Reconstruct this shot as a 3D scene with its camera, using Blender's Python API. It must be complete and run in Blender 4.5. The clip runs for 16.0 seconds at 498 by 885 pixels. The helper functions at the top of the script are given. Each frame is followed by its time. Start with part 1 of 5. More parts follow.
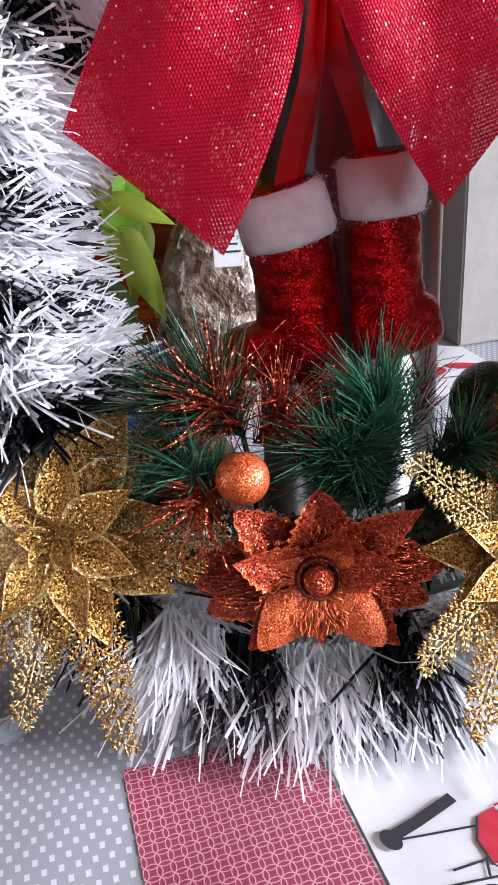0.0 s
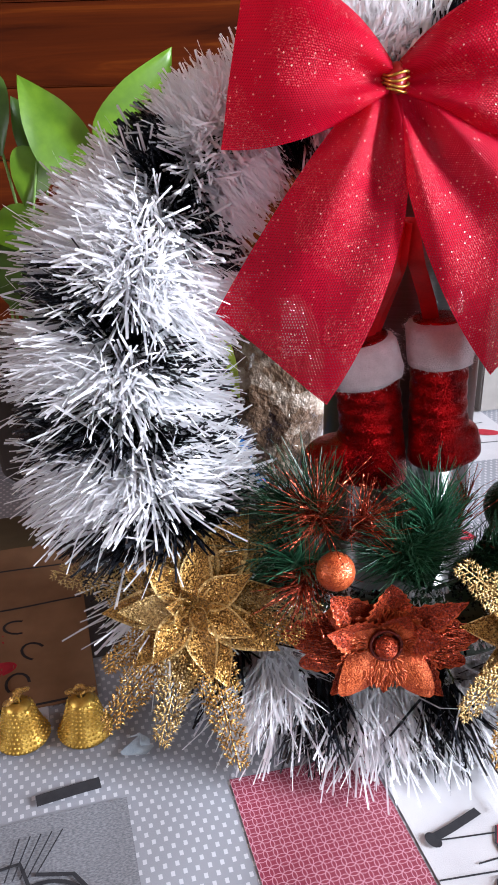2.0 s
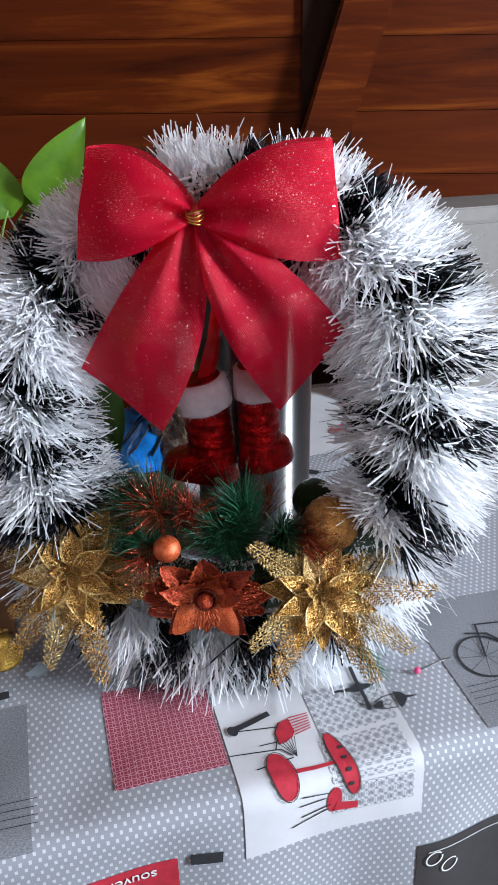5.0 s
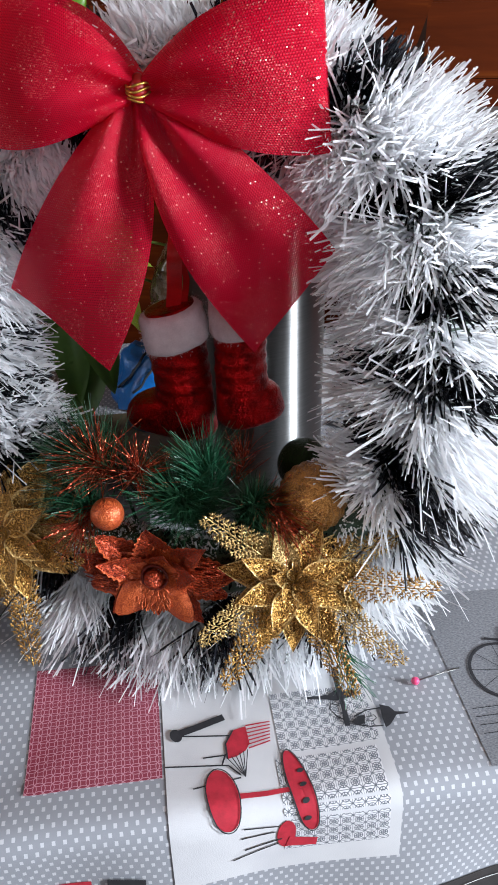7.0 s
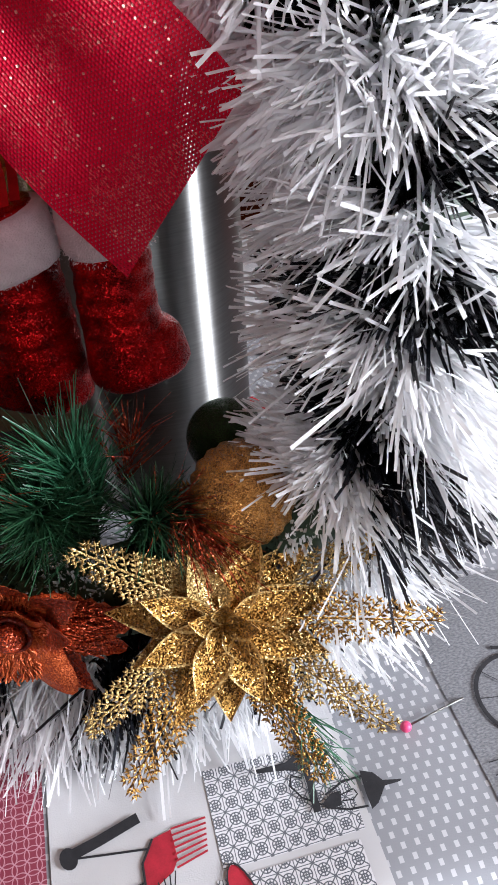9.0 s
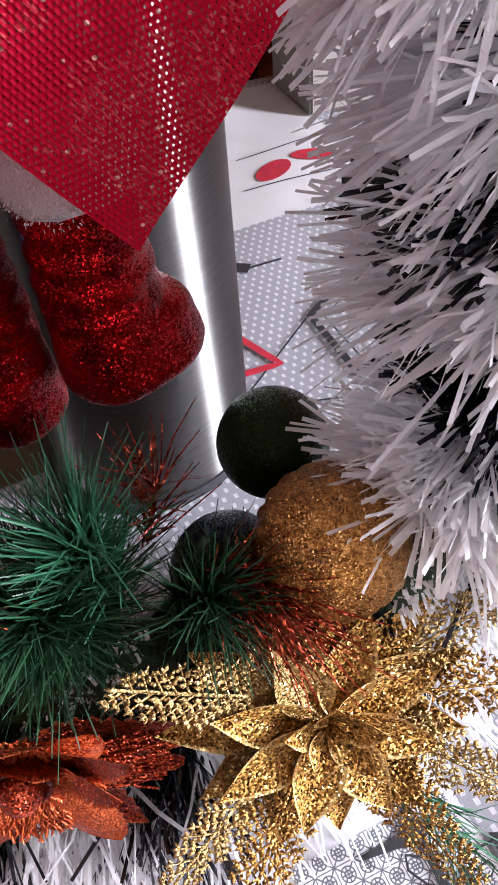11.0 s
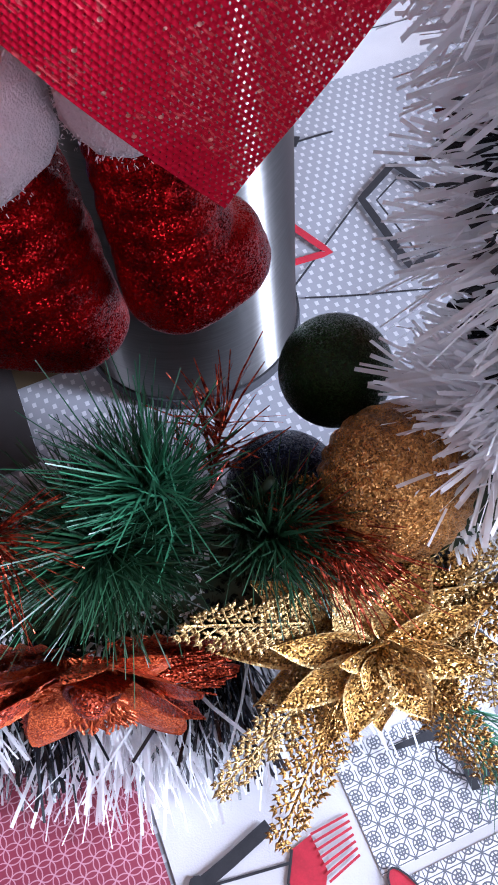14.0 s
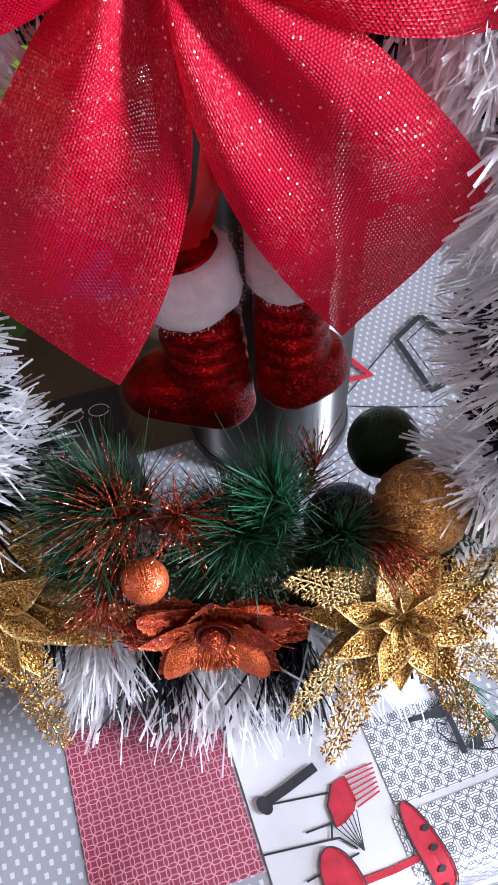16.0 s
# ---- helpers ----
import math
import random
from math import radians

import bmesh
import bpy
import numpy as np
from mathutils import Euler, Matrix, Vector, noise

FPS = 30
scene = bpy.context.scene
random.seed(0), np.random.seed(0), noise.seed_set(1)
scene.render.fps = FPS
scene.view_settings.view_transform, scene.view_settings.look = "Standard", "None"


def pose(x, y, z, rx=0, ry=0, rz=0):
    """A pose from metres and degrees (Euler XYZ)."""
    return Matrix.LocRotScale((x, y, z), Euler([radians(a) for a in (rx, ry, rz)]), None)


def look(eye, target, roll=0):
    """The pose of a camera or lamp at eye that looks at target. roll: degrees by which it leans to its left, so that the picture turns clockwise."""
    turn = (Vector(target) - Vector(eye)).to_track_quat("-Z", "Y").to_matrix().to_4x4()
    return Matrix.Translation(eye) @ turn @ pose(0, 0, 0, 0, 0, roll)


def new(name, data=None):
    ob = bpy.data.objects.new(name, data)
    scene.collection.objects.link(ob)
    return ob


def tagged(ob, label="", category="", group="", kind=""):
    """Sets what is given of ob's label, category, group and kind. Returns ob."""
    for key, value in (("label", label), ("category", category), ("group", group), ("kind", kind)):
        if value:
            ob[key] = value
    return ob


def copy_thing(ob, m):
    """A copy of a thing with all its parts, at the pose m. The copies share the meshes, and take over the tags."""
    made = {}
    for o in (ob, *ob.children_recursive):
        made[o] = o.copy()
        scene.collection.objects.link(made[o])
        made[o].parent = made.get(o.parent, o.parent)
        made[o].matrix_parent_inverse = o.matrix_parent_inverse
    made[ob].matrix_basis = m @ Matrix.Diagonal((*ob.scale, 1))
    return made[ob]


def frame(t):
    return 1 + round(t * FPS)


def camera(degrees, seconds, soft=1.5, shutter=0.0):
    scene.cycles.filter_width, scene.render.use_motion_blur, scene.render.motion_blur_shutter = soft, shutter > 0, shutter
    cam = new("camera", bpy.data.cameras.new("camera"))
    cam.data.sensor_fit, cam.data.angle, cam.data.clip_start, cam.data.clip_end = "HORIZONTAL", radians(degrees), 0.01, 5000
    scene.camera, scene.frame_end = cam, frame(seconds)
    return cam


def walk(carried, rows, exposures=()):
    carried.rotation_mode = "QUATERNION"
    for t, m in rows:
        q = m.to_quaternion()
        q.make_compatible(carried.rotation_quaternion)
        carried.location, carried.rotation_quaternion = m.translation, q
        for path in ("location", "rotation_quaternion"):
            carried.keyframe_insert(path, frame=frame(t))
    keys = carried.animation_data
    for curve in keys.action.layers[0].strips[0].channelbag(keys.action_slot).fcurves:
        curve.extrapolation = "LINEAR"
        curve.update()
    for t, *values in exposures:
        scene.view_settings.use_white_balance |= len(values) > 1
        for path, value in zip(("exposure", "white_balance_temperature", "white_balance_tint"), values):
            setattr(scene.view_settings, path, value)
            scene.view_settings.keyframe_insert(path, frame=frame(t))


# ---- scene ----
cam = camera(35.1, 16.0, soft=1.7)
PATH = [
    (0, (0.016, 0.013, 1.032), (-0.062, 1.836, 0.213), -3.7),
    (0.5, (0.008, 0.009, 1.021), (0.001, 1.844, 0.226), -2.0),
    (1, (-0.025, 0.011, 1.021), (-0.051, 1.85, 0.234), -1.7),
    (1.5, (-0.039, -0.01, 1.042), (-0.13, 1.827, 0.256), -2.3),
    (2, (-0.03, -0.075, 1.134), (-0.113, 1.75, 0.32), -1.3),
    (2.5, (-0.019, -0.09, 1.187), (-0.111, 1.726, 0.354), -1.1),
    (3, (-0.002, -0.095, 1.178), (-0.085, 1.701, 0.302), -1.1),
    (3.3, (0.02, -0.13, 1.204), (-0.044, 1.653, 0.301), -1.6),
    (3.5, (0.034, -0.17, 1.237), (-0.025, 1.623, 0.352), -1.8),
    (4, (0.047, -0.218, 1.253), (0.004, 1.572, 0.362), -1.6),
    (4.2, (0.054, -0.228, 1.255), (0.015, 1.565, 0.37), -1.5),
    (6.3, (0.146, -0.17, 1.233), (-0.085, 1.551, 0.24), -0.4),
    (6.5, (0.154, -0.156, 1.221), (-0.112, 1.56, 0.228), -0.8),
    (7, (0.169, -0.096, 1.2), (-0.134, 1.578, 0.148), -1.4),
    (7.5, (0.187, -0.042, 1.169), (-0.13, 1.597, 0.068), -1.9),
    (8, (0.194, -0.004, 1.145), (-0.101, 1.616, 0.01), -1.9),
    (8.2, (0.191, 0.011, 1.138), (-0.099, 1.613, -0.024), -2.1),
    (10.3, (0.105, 0.177, 1.109), (0.234, 1.589, -0.302), -3.5),
    (10.5, (0.102, 0.184, 1.104), (0.224, 1.562, -0.341), -3.6),
    (11, (0.103, 0.206, 1.087), (0.185, 1.528, -0.411), -4.8),
    (11.5, (0.105, 0.23, 1.079), (0.161, 1.485, -0.477), -5.6),
    (12, (0.098, 0.254, 1.073), (0.118, 1.414, -0.557), -6.6),
    (12.5, (0.095, 0.264, 1.071), (0.104, 1.318, -0.629), -6.6),
    (13, (0.099, 0.266, 1.066), (0.105, 1.284, -0.656), -6.7),
    (13.5, (0.096, 0.248, 1.08), (0.095, 1.263, -0.643), -7.1),
    (14, (0.092, 0.23, 1.104), (0.08, 1.245, -0.619), -6.5),
    (14.5, (0.083, 0.209, 1.131), (0.046, 1.284, -0.555), -7.0),
    (15, (0.059, 0.154, 1.174), (0.03, 1.304, -0.461), -4.6),
    (15.5, (0.056, 0.122, 1.202), (0.04, 1.342, -0.382), -2.7),
    (16, (0.052, 0.116, 1.209), (0.042, 1.394, -0.329), -1.8),
]
EXPOSURES = [(0, 0.06, 6350, 18), (1.5, 0.03, 6350, 18), (2.5, -0.02, 6350, 18), (3.5, -0.46, 6250, 13), (4.2, -0.63, 6050, 11), (6.3, -0.64, 6300, 12), (8.2, -0.70, 6550, 12), (10.3, -0.08, 6800, 25), (11.2, -0.06, 6600, 25), (12.5, 0.02, 5950, 26), (14.5, 0.02, 5700, 21), (16, -0.05, 6100, 19)]
walk(cam, [(t, look(eye, target, roll)) for t, eye, target, roll in PATH], EXPOSURES)

# ---- world, daylight ----
world = bpy.data.worlds.new("sky")
scene.world = world
world.use_nodes = True
wn = world.node_tree
sky = wn.nodes.new("ShaderNodeTexSky")
sky.sky_type, sky.sun_disc = "NISHITA", False
sky.sun_elevation, sky.sun_rotation = radians(40), radians(110)
wn.links.new(sky.outputs[0], wn.nodes["Background"].inputs[0])
wn.nodes["Background"].inputs[1].default_value = 0.10


def window_or_fill_lamp(eye, target, w, h, watts, colour):
    data = bpy.data.lights.new("window_or_fill_light", "AREA")
    data.shape, data.size, data.size_y, data.energy, data.color = "RECTANGLE", w, h, watts, colour
    ob = new("window_or_fill_light", data)
    ob.matrix_world = look(eye, target)
    return ob


# daylight enters by a window beside the table and one behind the walker; the weak lamp opposite is added fill, with no
# known window
window_or_fill_lamp((1.98, -0.12, 1.45), (0.0, -0.12, 1.30), 0.34, 1.1, 190, (0.83, 0.92, 1.0))
window_or_fill_lamp((1.35, -2.25, 1.75), (0.4, 0.0, 1.10), 1.1, 1.1, 32, (0.80, 0.91, 1.0))
window_or_fill_lamp((-2.06, -0.7, 1.55), (0.0, 0.2, 1.0), 1.1, 1.1, 22, (0.92, 0.95, 1.0))


# ---- material helpers ----
def shader(name):
    m = bpy.data.materials.new(name)
    m.use_nodes = True
    return m, m.node_tree, m.node_tree.nodes["Principled BSDF"]


def rgb(c):
    return (c[0], c[1], c[2], 1.0)


def coords(nt, scale=(1, 1, 1), kind="Object"):
    tc = nt.nodes.new("ShaderNodeTexCoord")
    mp = nt.nodes.new("ShaderNodeMapping")
    mp.inputs["Scale"].default_value = scale
    nt.links.new(tc.outputs[kind], mp.inputs[0])
    return mp.outputs[0]


def noise_tex(nt, vec, scale, detail=4, rough=0.6):
    n = nt.nodes.new("ShaderNodeTexNoise")
    n.inputs["Scale"].default_value, n.inputs["Detail"].default_value, n.inputs["Roughness"].default_value = scale, detail, rough
    nt.links.new(vec, n.inputs["Vector"])
    return n


def calc(nt, op, a, b=None, c=None):
    n = nt.nodes.new("ShaderNodeMath")
    n.operation = op
    for i, v in enumerate((a, b, c)):
        if v is None:
            continue
        if isinstance(v, (int, float)):
            n.inputs[i].default_value = v
        else:
            nt.links.new(v, n.inputs[i])
    return n.outputs[0]


def mixed(nt, fac, a, b):
    n = nt.nodes.new("ShaderNodeMix")
    n.data_type = "RGBA"
    for i, v in ((0, fac), (6, a), (7, b)):
        if isinstance(v, (int, float)):
            n.inputs[i].default_value = v
        elif isinstance(v, tuple):
            n.inputs[i].default_value = rgb(v)
        else:
            nt.links.new(v, n.inputs[i])
    return n.outputs[2]


def ramp(nt, fac, stops):
    n = nt.nodes.new("ShaderNodeValToRGB")
    while len(n.color_ramp.elements) < len(stops):
        n.color_ramp.elements.new(0.5)
    for e, (p, c) in zip(n.color_ramp.elements, stops):
        e.position, e.color = p, rgb(c)
    nt.links.new(fac, n.inputs[0])
    return n.outputs[0]


def bump(nt, bsdf, height, strength, dist):
    b = nt.nodes.new("ShaderNodeBump")
    b.inputs["Strength"].default_value, b.inputs["Distance"].default_value = strength, dist
    nt.links.new(height, b.inputs["Height"])
    nt.links.new(b.outputs[0], bsdf.inputs["Normal"])


def plain(name, c1, c2, scale=40, rough=0.6, metal=0.0, relief=0.15, depth=0.001, spec=0.5):
    """Two tones mixed by noise at two scales, with fine relief."""
    m, nt, b = shader(name)
    v = coords(nt)
    big, fine = noise_tex(nt, v, scale), noise_tex(nt, v, scale * 9, 3)
    f = calc(nt, "ADD", calc(nt, "MULTIPLY", big.outputs[0], 0.65), calc(nt, "MULTIPLY", fine.outputs[0], 0.35))
    nt.links.new(ramp(nt, f, ((0.35, c1), (0.65, c2))), b.inputs["Base Color"])
    b.inputs["Roughness"].default_value, b.inputs["Metallic"].default_value = rough, metal
    b.inputs["Specular IOR Level"].default_value = spec
    bump(nt, b, fine.outputs[0], relief, depth)
    return m


def glitter(name, dark, light, cell=0.0009, tilt=0.9, rough=0.28, metal=0.9, flake=0.5, rim=None):
    """Crushed glitter: tiny flakes, each turned its own way; rim: the colour of the thicker glitter along a petal's edge and midrib."""
    m, nt, b = shader(name)
    v = coords(nt)
    vo = nt.nodes.new("ShaderNodeTexVoronoi")
    vo.inputs["Scale"].default_value = 1 / cell
    nt.links.new(v, vo.inputs["Vector"])
    sub = nt.nodes.new("ShaderNodeVectorMath")
    sub.operation = "SUBTRACT"
    sub.inputs[1].default_value = (0.5, 0.5, 0.5)
    nt.links.new(vo.outputs["Color"], sub.inputs[0])
    sc = nt.nodes.new("ShaderNodeVectorMath")
    sc.operation = "SCALE"
    sc.inputs["Scale"].default_value = 2 * tilt
    nt.links.new(sub.outputs[0], sc.inputs[0])
    geo = nt.nodes.new("ShaderNodeNewGeometry")
    add = nt.nodes.new("ShaderNodeVectorMath")
    nt.links.new(geo.outputs["Normal"], add.inputs[0])
    nt.links.new(sc.outputs[0], add.inputs[1])
    nrm = nt.nodes.new("ShaderNodeVectorMath")
    nrm.operation = "NORMALIZE"
    nt.links.new(add.outputs[0], nrm.inputs[0])
    nt.links.new(nrm.outputs[0], b.inputs["Normal"])
    sep = nt.nodes.new("ShaderNodeSeparateColor")
    nt.links.new(vo.outputs["Color"], sep.inputs[0])
    big = noise_tex(nt, v, 70)
    f = calc(nt, "ADD", calc(nt, "MULTIPLY", sep.outputs[0], flake), calc(nt, "MULTIPLY", big.outputs[0], 1 - flake))
    col = ramp(nt, f, ((0.32, dark), (0.70, light)))
    if rim:
        uv = nt.nodes.new("ShaderNodeUVMap")
        xy = nt.nodes.new("ShaderNodeSeparateXYZ")
        nt.links.new(uv.outputs[0], xy.inputs[0])
        ragged = calc(nt, "MULTIPLY_ADD", sep.outputs[1], 0.16, xy.outputs[1])
        col = mixed(nt, calc(nt, "GREATER_THAN", ragged, 0.93), col, rim)
    nt.links.new(col, b.inputs["Base Color"])
    b.inputs["Metallic"].default_value, b.inputs["Roughness"].default_value = metal, rough
    return m


def strand_mat(name, col, rough, translucent, spec=0.5):
    """Thin plastic film; each strand a little different."""
    m, nt, b = shader(name)
    geo = nt.nodes.new("ShaderNodeNewGeometry")
    dark = tuple(c * 0.82 for c in col)
    nt.links.new(mixed(nt, geo.outputs["Random Per Island"], dark, col), b.inputs["Base Color"])
    b.inputs["Roughness"].default_value = rough
    b.inputs["Specular IOR Level"].default_value = spec
    if translucent:
        tr = nt.nodes.new("ShaderNodeBsdfTranslucent")
        tr.inputs[0].default_value = rgb(col)
        mx = nt.nodes.new("ShaderNodeMixShader")
        mx.inputs[0].default_value = translucent
        nt.links.new(b.outputs[0], mx.inputs[1])
        nt.links.new(tr.outputs[0], mx.inputs[2])
        nt.links.new(mx.outputs[0], nt.nodes["Material Output"].inputs[0])
    return m


# ---- materials ----
GOLD = glitter("gold_glitter", (0.12, 0.050, 0.009), (0.74, 0.40, 0.098), 0.0006, 0.85, 0.32, 0.42, 0.55, rim=(0.86, 0.60, 0.24))
GOLD_BROWN = glitter("brown_gold_glitter", (0.10, 0.036, 0.008), (0.72, 0.34, 0.085), 0.00045, 0.70, 0.33, 0.50, 0.35)
GOLD_PALE = glitter("pale_gold_glitter", (0.20, 0.11, 0.030), (0.82, 0.56, 0.22), 0.0005, 0.85, 0.33, 0.40)
COPPER = glitter("copper_glitter", (0.12, 0.010, 0.004), (0.52, 0.068, 0.020), cell=0.0006, tilt=0.7, rough=0.34, metal=0.50, flake=0.65, rim=(0.66, 0.125, 0.040))
COPPER_SATIN = glitter("copper_satin", (0.36, 0.045, 0.014), (0.70, 0.150, 0.042), cell=0.0005, tilt=0.3, rough=0.36, metal=0.42)
COPPER_RING = glitter("shaded_copper_glitter", (0.06, 0.006, 0.004), (0.20, 0.022, 0.010), cell=0.0005, tilt=0.4, rough=0.4, metal=0.4)
RED_GLITTER = glitter("red_glitter_cloth", (0.060, 0.0004, 0.0007), (0.66, 0.005, 0.005), cell=0.00042, tilt=0.42, rough=0.30, metal=0.88, flake=0.26)
GREEN_GLITTER = glitter("dark_green_glitter", (0.004, 0.018, 0.006), (0.015, 0.060, 0.015), cell=0.00045, tilt=0.42, metal=0.6, rough=0.35)
BLUE_GLITTER = glitter("dark_blue_glitter", (0.003, 0.008, 0.022), (0.008, 0.022, 0.065), cell=0.00045, tilt=0.42, metal=0.6, rough=0.35)
GOLD_BEAD = plain("gold_plated_plastic", (0.50, 0.29, 0.05), (0.72, 0.46, 0.10), 60, 0.36, 0.85, 0.05)
TINSEL_WHITE = strand_mat("white_tinsel_film", (0.96, 0.96, 0.97), 0.22, 0.62)
TINSEL_BLACK = strand_mat("black_tinsel_film", (0.012, 0.013, 0.017), 0.22, 0.0, 0.6)
NEEDLE = strand_mat("green_plastic_needle", (0.027, 0.140, 0.068), 0.34, 0.12)
NEEDLE_DARK = strand_mat("dark_green_needle", (0.012, 0.055, 0.022), 0.42, 0.1)
NEEDLE_COPPER = glitter("copper_tinsel_needle", (0.20, 0.016, 0.010), (0.58, 0.10, 0.04), cell=0.0012, tilt=0.8, rough=0.3, metal=0.7)
FUR = plain("white_plush", (0.62, 0.54, 0.55), (0.78, 0.70, 0.71), 120, 0.95, 0, 0.8, 0.0015)
SATIN_RED = plain("red_satin_ribbon", (0.32, 0.005, 0.007), (0.50, 0.010, 0.012), 60, 0.35, 0, 0.1)
WIRE = plain("dark_green_wire", (0.01, 0.03, 0.012), (0.02, 0.045, 0.02), 80, 0.5)
DARK = plain("black_print", (0.010, 0.010, 0.013), (0.022, 0.022, 0.026), 200, 0.8, 0, 0.1, 0.0003)
RED_PRINT = plain("red_print", (0.30, 0.008, 0.02), (0.48, 0.015, 0.035), 150, 0.8, 0, 0.1, 0.0003)
BLUE_PLASTIC = plain("blue_plastic_film", (0.008, 0.10, 0.36), (0.015, 0.19, 0.55), 25, 0.30, 0, 0.3, 0.003)
POT = plain("dark_brown_pot", (0.02, 0.014, 0.010), (0.045, 0.03, 0.02), 30, 0.5)
STEM = plain("green_stem", (0.10, 0.20, 0.03), (0.16, 0.28, 0.05), 50, 0.5)
PAPER = plain("white_label_paper", (0.56, 0.56, 0.55), (0.66, 0.66, 0.64), 50, 0.7, 0, 0.1, 0.0005)
PLASTER = plain("grey_cardboard", (0.155, 0.140, 0.125), (0.20, 0.182, 0.165), 9, 0.85)
FLOOR = plain("dark_floor_boards", (0.10, 0.055, 0.03), (0.18, 0.10, 0.055), 3, 0.5)
CEILING = plain("ceiling_wood", (0.16, 0.07, 0.03), (0.24, 0.12, 0.05), 3, 0.6)
PINK = plain("pink_pin_head", (0.70, 0.05, 0.16), (0.8, 0.08, 0.2), 200, 0.3)
TABLE_WOOD = plain("table_wood", (0.12, 0.06, 0.03), (0.20, 0.11, 0.05), 8, 0.5)
TABLE_DARK = plain("very_dark_wood", (0.010, 0.004, 0.002), (0.022, 0.008, 0.004), 10, 0.8, 0, 0.2, 0.001, 0.1)
CLEAR_GREY = plain("torn_film_scrap", (0.30, 0.36, 0.40), (0.42, 0.48, 0.52), 80, 0.25)


def steel_material():
    m, nt, b = shader("brushed_steel")
    v = coords(nt, (40, 40, 900))
    n = noise_tex(nt, v, 1.0, 3)
    nt.links.new(ramp(nt, n.outputs[0], ((0.3, (0.185, 0.182, 0.175)), (0.7, (0.235, 0.232, 0.224)))), b.inputs["Base Color"])
    b.inputs["Metallic"].default_value = 1.0
    b.inputs["Anisotropic"].default_value, b.inputs["Anisotropic Rotation"].default_value = 1.0, 0.25
    tg = nt.nodes.new("ShaderNodeTangent")
    tg.direction_type, tg.axis = "RADIAL", "Z"
    nt.links.new(tg.outputs[0], b.inputs["Tangent"])
    nt.links.new(calc(nt, "MULTIPLY_ADD", n.outputs[0], 0.05, 0.30), b.inputs["Roughness"])
    bump(nt, b, n.outputs[0], 0.04, 0.0004)
    return m


def wood_material():
    """Varnished reddish boards; each board its own tone."""
    m, nt, b = shader("varnished_red_brown_wood")
    v = coords(nt, (0.8, 5, 9))
    info = nt.nodes.new("ShaderNodeObjectInfo")
    w = noise_tex(nt, v, 2.2, 6, 0.62)
    w.inputs["Distortion"].default_value = 1.6
    fine = noise_tex(nt, coords(nt, (3, 60, 120)), 2.0, 3)
    f = calc(nt, "ADD", calc(nt, "MULTIPLY", w.outputs[0], 0.86), calc(nt, "MULTIPLY", fine.outputs[0], 0.14))
    base = ramp(nt, f, ((0.28, (0.016, 0.0025, 0.0007)), (0.52, (0.070, 0.0115, 0.0017)), (0.78, (0.23, 0.055, 0.0060))))
    nt.links.new(mixed(nt, calc(nt, "MULTIPLY", info.outputs["Random"], 0.55), base, (0.090, 0.0165, 0.0040)), b.inputs["Base Color"])
    b.inputs["Roughness"].default_value = 0.5
    b.inputs["Specular IOR Level"].default_value = 0.05
    bump(nt, b, f, 0.25, 0.002)
    return m


